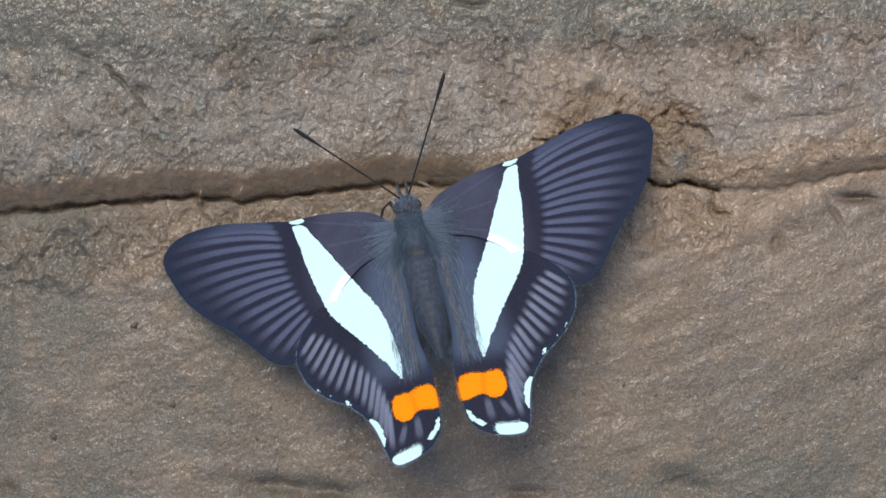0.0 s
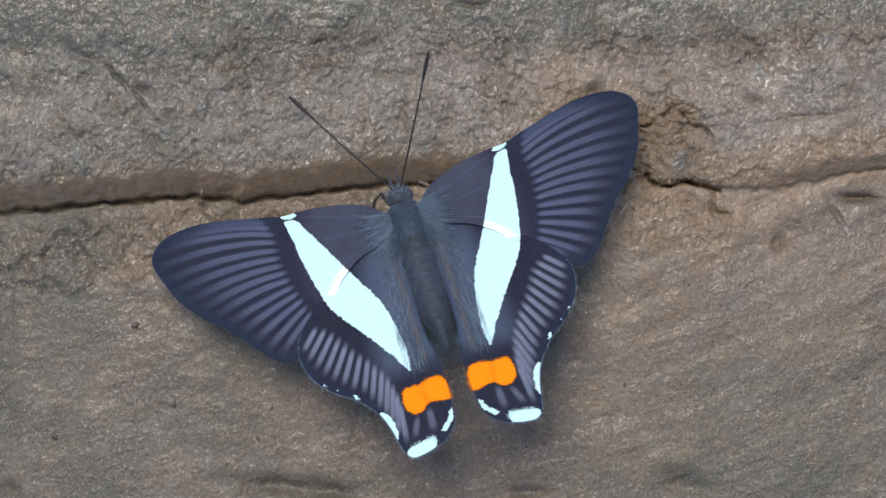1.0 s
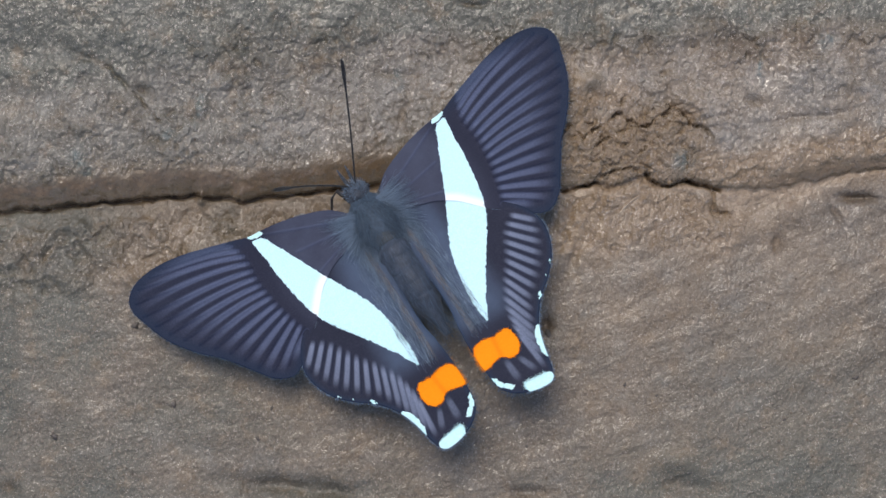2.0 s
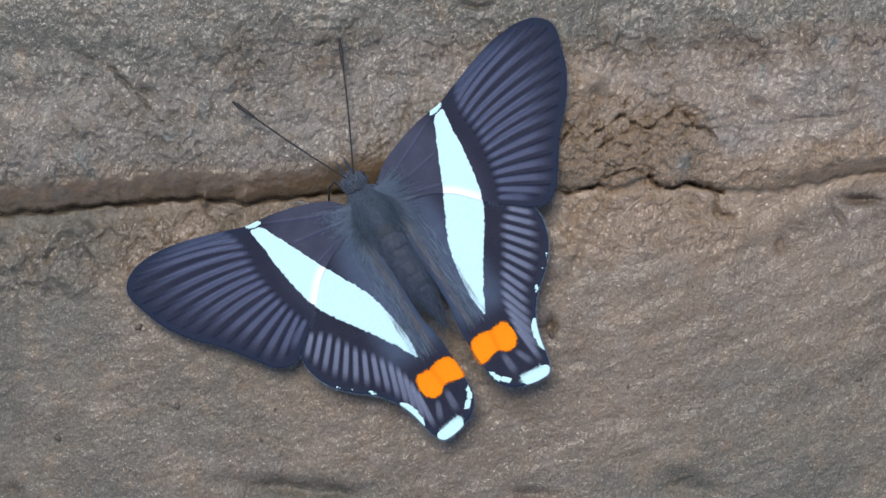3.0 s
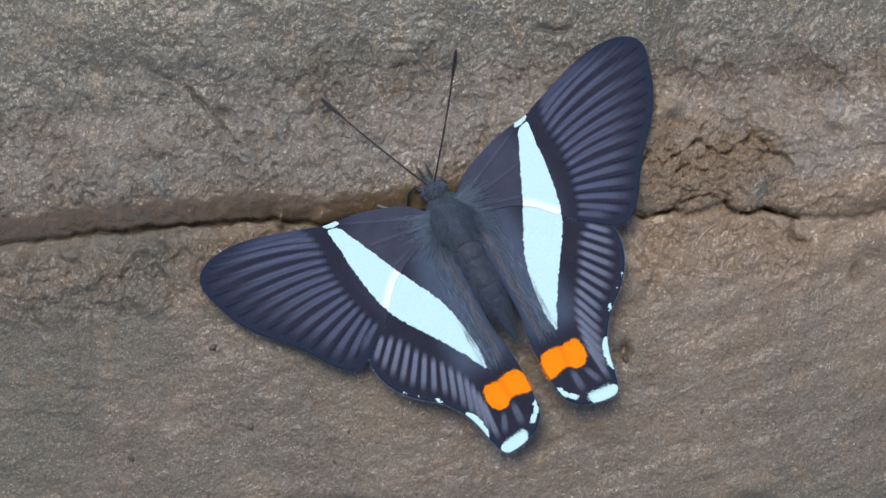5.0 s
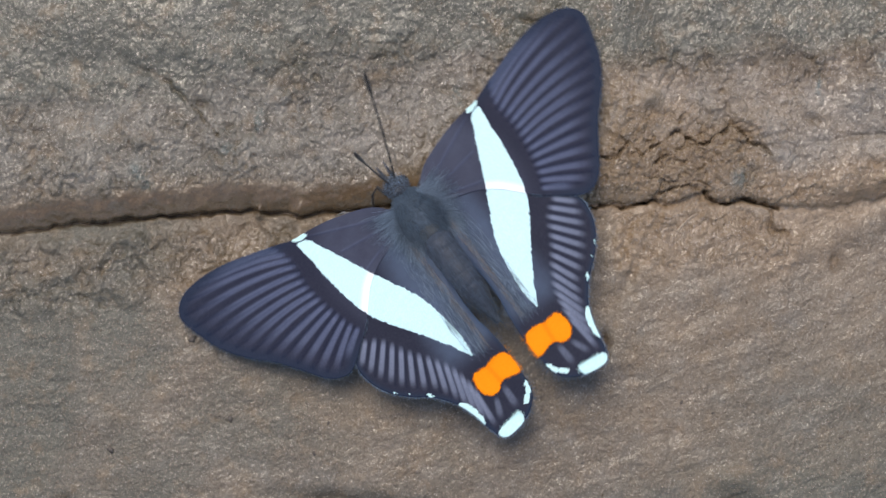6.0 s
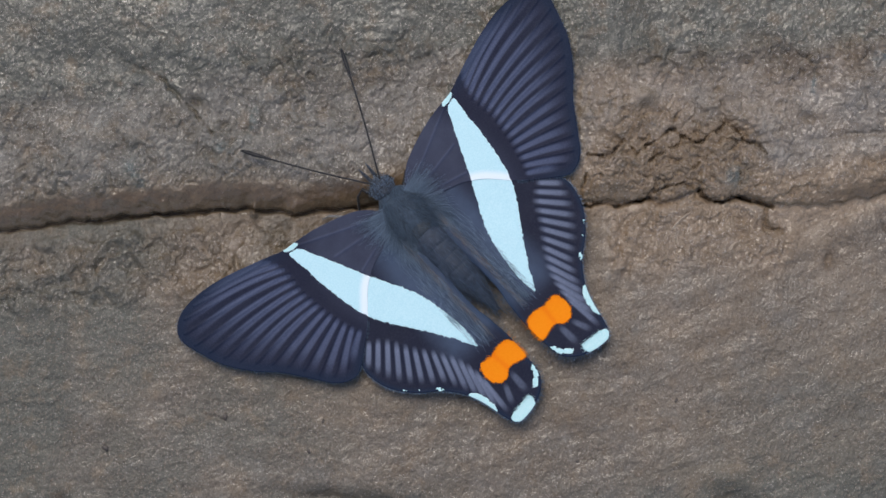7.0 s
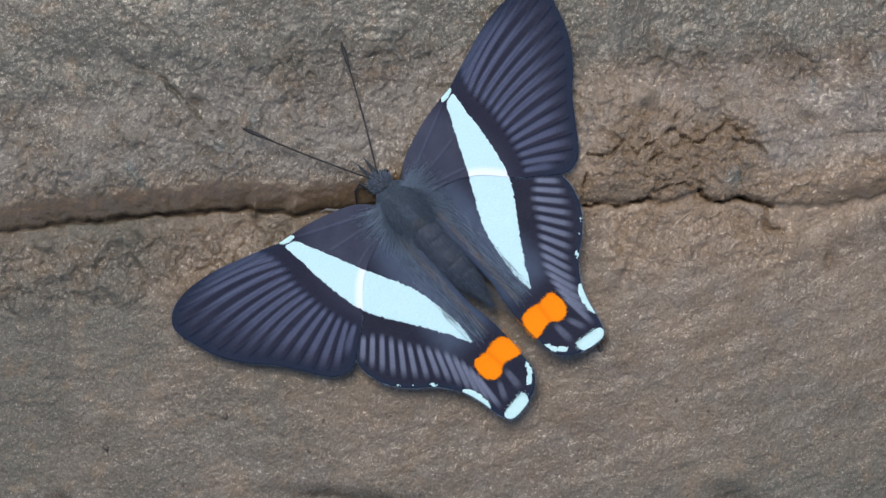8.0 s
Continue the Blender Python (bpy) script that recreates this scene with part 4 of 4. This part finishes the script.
    roots = np.column_stack([2.1 * nx, 0.1 + 2.95 * ny, 0.25 + 1.12 * nz])
    length = r.uniform(0.25, 0.8, n)[:, None] * (0.5 + 2.0 * np.abs(nx))[:, None]
    tips = roots + length * np.column_stack([0.55 * nx, 0.2 * ny - 0.7, 0.12 * nz])
    link_mesh("fur", strand_mesh("fur", roots, tips, np.array([0, 0, 0.03]), 0.008, r), FUR, body, "dense blue-grey fur on the thorax")
    n = 620
    th, ph = r.uniform(0, 2 * np.pi, n), r.uniform(0.1, 1.4, n)
    nx, ny, nz = np.sin(ph) * np.cos(th), np.sin(ph) * np.sin(th), np.cos(ph)
    roots = np.column_stack([0.95 * nx, 3.35 + 0.85 * ny, 0.2 + 0.8 * nz])
    tips = roots + r.uniform(0.12, 0.4, n)[:, None] * np.column_stack([nx, ny + 0.3, nz * 0.6])
    link_mesh("fur", strand_mesh("fur", roots, tips, np.array([0, 0, 0.04]), 0.013, r), STRAND, head, "tufted fur")

    # antennae: thin ringed shaft with a slender club
    for side in (1, -1):
        pts, rad = [], []
        for k in range(61):
            t = k / 60
            pts.append((0.12 * side * math.sin(math.pi * t), ANTENNA_LENGTH * t, 0.25 * math.sin(math.pi * t)))
            club = step(0.74, 0.90, t) * (1 - 0.75 * step(0.94, 1.0, t))
            rad.append(0.068 + 0.09 * club + 0.012 * (k % 2))
        antenna = part("antenna", tube(pts, rad, 8), HORN, body, "thin dark antenna with a slender club")
        antenna.location = (0.32 * side * MM, 4.0 * MM, 0.75 * MM)
        moving["antenna", side] = antenna

    # legs
    for side in (1, -1):
        for y, reach, fwd in ((1.9, 2.6, 1.9), (0.6, 3.0, 0.4), (-0.8, 2.8, -2.0)):
            if side < 0 and y > 0:      # the two that reach out past the wing and the head
                pts = [(-0.6, 2.6, -0.4), (-1.25, 4.4, -0.1), (-1.9, 4.2, -0.5), (-2.6, 3.3, -1.5), (-2.7, 2.9, -1.7)] if y > 1 else [(-0.6, 0.8, -0.4), (-2.2, 2.4, -0.1), (-3.6, 3.6, -0.7), (-4.6, 4.7, -1.5), (-5.2, 4.9, -1.8)]
                part("leg", tube(pts, (0.18, 0.16, 0.12, 0.10, 0.05), 7), HORN if y > 1 else SHANK, body, "thin dark leg" if y > 1 else "thin pale grey leg")
                continue
            pts = [(0.6 * side, y, -0.4), (side * (0.6 + reach * 0.5), y + fwd * 0.45, 0.0), (side * (0.5 + reach * 0.85), y + fwd * 0.8, -1.0), (side * (0.6 + reach), y + fwd, -1.75), (side * (0.7 + reach * 1.1), y + fwd * 1.15, -1.9)]
            part("leg", tube(pts, (0.18, 0.16, 0.11, 0.07, 0.03), 7), HORN, body, "thin dark leg")
    return body, moving


butterfly, moving = build_butterfly()

# ---------------------------------------------------------------- what moves
# seconds, place on the plan in millimetres, heading, nose-down tilt, lean, droop of the two wings, height, twist and sweep of the forewings
STANCE = [
    (0.0, -2.17, 0.24, 14.78, 28.9, 3.2, 10.6, 8.7, 7.28, 7.9, 1.1, 0.5),
    (0.5, -2.52, 0.54, 16.95, 27.2, -0.5, 7.6, 7.0, 6.99, 7.9, 1.5, 0.0),
    (1.0, -2.56, 0.99, 17.68, 25.6, -0.6, 8.7, 8.2, 6.71, 8.4, 1.4, 0.1),
    (1.5, -3.29, 1.0, 24.23, 18.4, 0.0, 9.1, 7.8, 5.44, 7.8, 0.8, -0.4),
    (1.7, -4.21, 1.21, 31.46, 15.5, -1.2, 7.5, 6.6, 4.93, 5.0, 0.5, -0.6),
    (2.8, -5.66, 2.36, 33.45, 2.5, 0.4, 4.8, 2.2, 2.64, 0.1, 0.0, 0.4),
    (3.0, -5.56, 2.48, 32.54, 2.3, 0.3, 4.8, 2.2, 2.61, 0.1, 0.0, 0.4),
    (3.5, -5.61, 3.16, 31.68, 2.3, 0.3, 4.9, 2.3, 2.61, 0.1, 0.1, 0.3),
    (4.0, -5.7, 3.15, 32.16, 2.6, 0.3, 5.1, 2.7, 2.66, 0.1, 0.4, 0.4),
    (4.3, -5.71, 3.2, 32.16, 2.6, 0.3, 4.9, 2.4, 2.66, 0.1, 0.2, 0.3),
    (4.5, -5.41, 3.45, 30.01, 4.0, 0.2, 4.8, 2.1, 2.9, 0.4, 0.0, 0.3),
    (4.7, -5.35, 3.61, 29.21, 3.0, 0.1, 4.7, 2.1, 2.73, 0.2, 0.0, 0.2),
    (5.8, -5.48, 3.54, 30.47, 2.7, 0.4, 4.9, 2.2, 2.68, 0.0, 0.0, 0.1),
    (6.0, -6.29, 3.4, 37.5, 9.0, 0.2, 5.2, 2.7, 3.79, -0.4, 0.2, 0.2),
    (6.2, -6.73, 3.43, 43.13, 2.0, 0.3, 4.7, 2.2, 2.55, 0.0, 0.0, 0.1),
    (6.5, -6.74, 3.38, 44.37, 0.6, 0.3, 4.6, 2.2, 2.31, 0.0, -0.1, 0.1),
    (7.0, -6.75, 3.49, 43.95, 0.1, 0.0, 4.6, 2.0, 2.22, 0.0, -0.1, 0.1),
    (7.5, -6.8, 3.72, 43.16, 0.1, -0.6, 4.3, 2.4, 2.24, 0.0, -0.2, 0.2),
    (8.0, -7.01, 3.87, 42.82, 0.0, 0.0, 4.4, 2.0, 2.2, 0.0, -0.2, 0.0),
]
# the antennae: seconds, compass heading and lift in degrees, for the one on each side
FEELERS = [
    (0.0, 147, 29, 73, 27),
    (0.5, 144, 24, 73, 14),
    (1.0, 138, -1, 78, 12),
    (1.5, 143, 72, 87, 26),
    (1.7, 133, 78, 95, 36),
    (2.8, 148, 1, 96, -4),
    (3.0, 146, -1, 96, -4),
    (3.5, 144, -3, 95, -4),
    (4.0, 145, -3, 95, -4),
    (4.3, 140, -1, 92, -4),
    (4.5, 136, -1, 81, 16),
    (4.7, 135, -3, 78, 24),
    (5.8, 173, -1, 97, 2),
    (6.0, 140, 74, 106, 42),
    (6.2, 182, 14, 106, 1),
    (6.5, 180, -1, 108, -5),
    (7.0, 166, -1, 107, -5),
    (7.5, 162, -1, 103, -4),
    (8.0, 159, 1, 106, -5),
]


def motions():
    rows, frames_of_body = [], {}
    for (t, x, y, head, tilt, lean, _, _, z, *_), (_, dx, dy, cam_lean) in zip(STANCE, DRIFT):
        cx, cy = camera_spot(dx, dy, cam_lean)
        k = 1 - (z + 0.5) * MM / EYE_HEIGHT
        m = pose(cx + (x * MM - cx) * k, cy + (y * MM - cy) * k, z * MM, -tilt, -lean, head)
        rows.append((t, m))
        frames_of_body[t] = m
    walk(butterfly, rows)
    for side, column in ((-1, 6), (1, 7)):
        for kind in ("fore", "hind"):
            wing = moving[kind, side]
            place = wing.location.copy()
            bend = 1.0 if kind == "fore" else 0.0
            walk(wing, [(row[0], pose(place.x, place.y, place.z + bend * 0.055 * max(row[9], 0) * MM, 0, side * row[column], 0) @ pose(0, 0, 0, bend * row[9]) @ pose(0, 0, 0, 0, 0, -side * bend * row[10 if side < 0 else 11]))
                        for row in STANCE])
        antenna = moving["antenna", side]
        place = antenna.location.copy()
        out = []
        for row in FEELERS:
            heading, lift = (row[1], row[2]) if side < 0 else (row[3], row[4])
            a, e = radians(heading), radians(lift)
            d = Vector((math.cos(e) * math.cos(a), math.cos(e) * math.sin(a), math.sin(e)))
            d = frames_of_body[row[0]].to_3x3().inverted() @ d
            turn = d.to_track_quat("Y", "Z").to_matrix().to_4x4()
            out.append((row[0], Matrix.Translation(place) @ turn))
        walk(antenna, out)


motions()
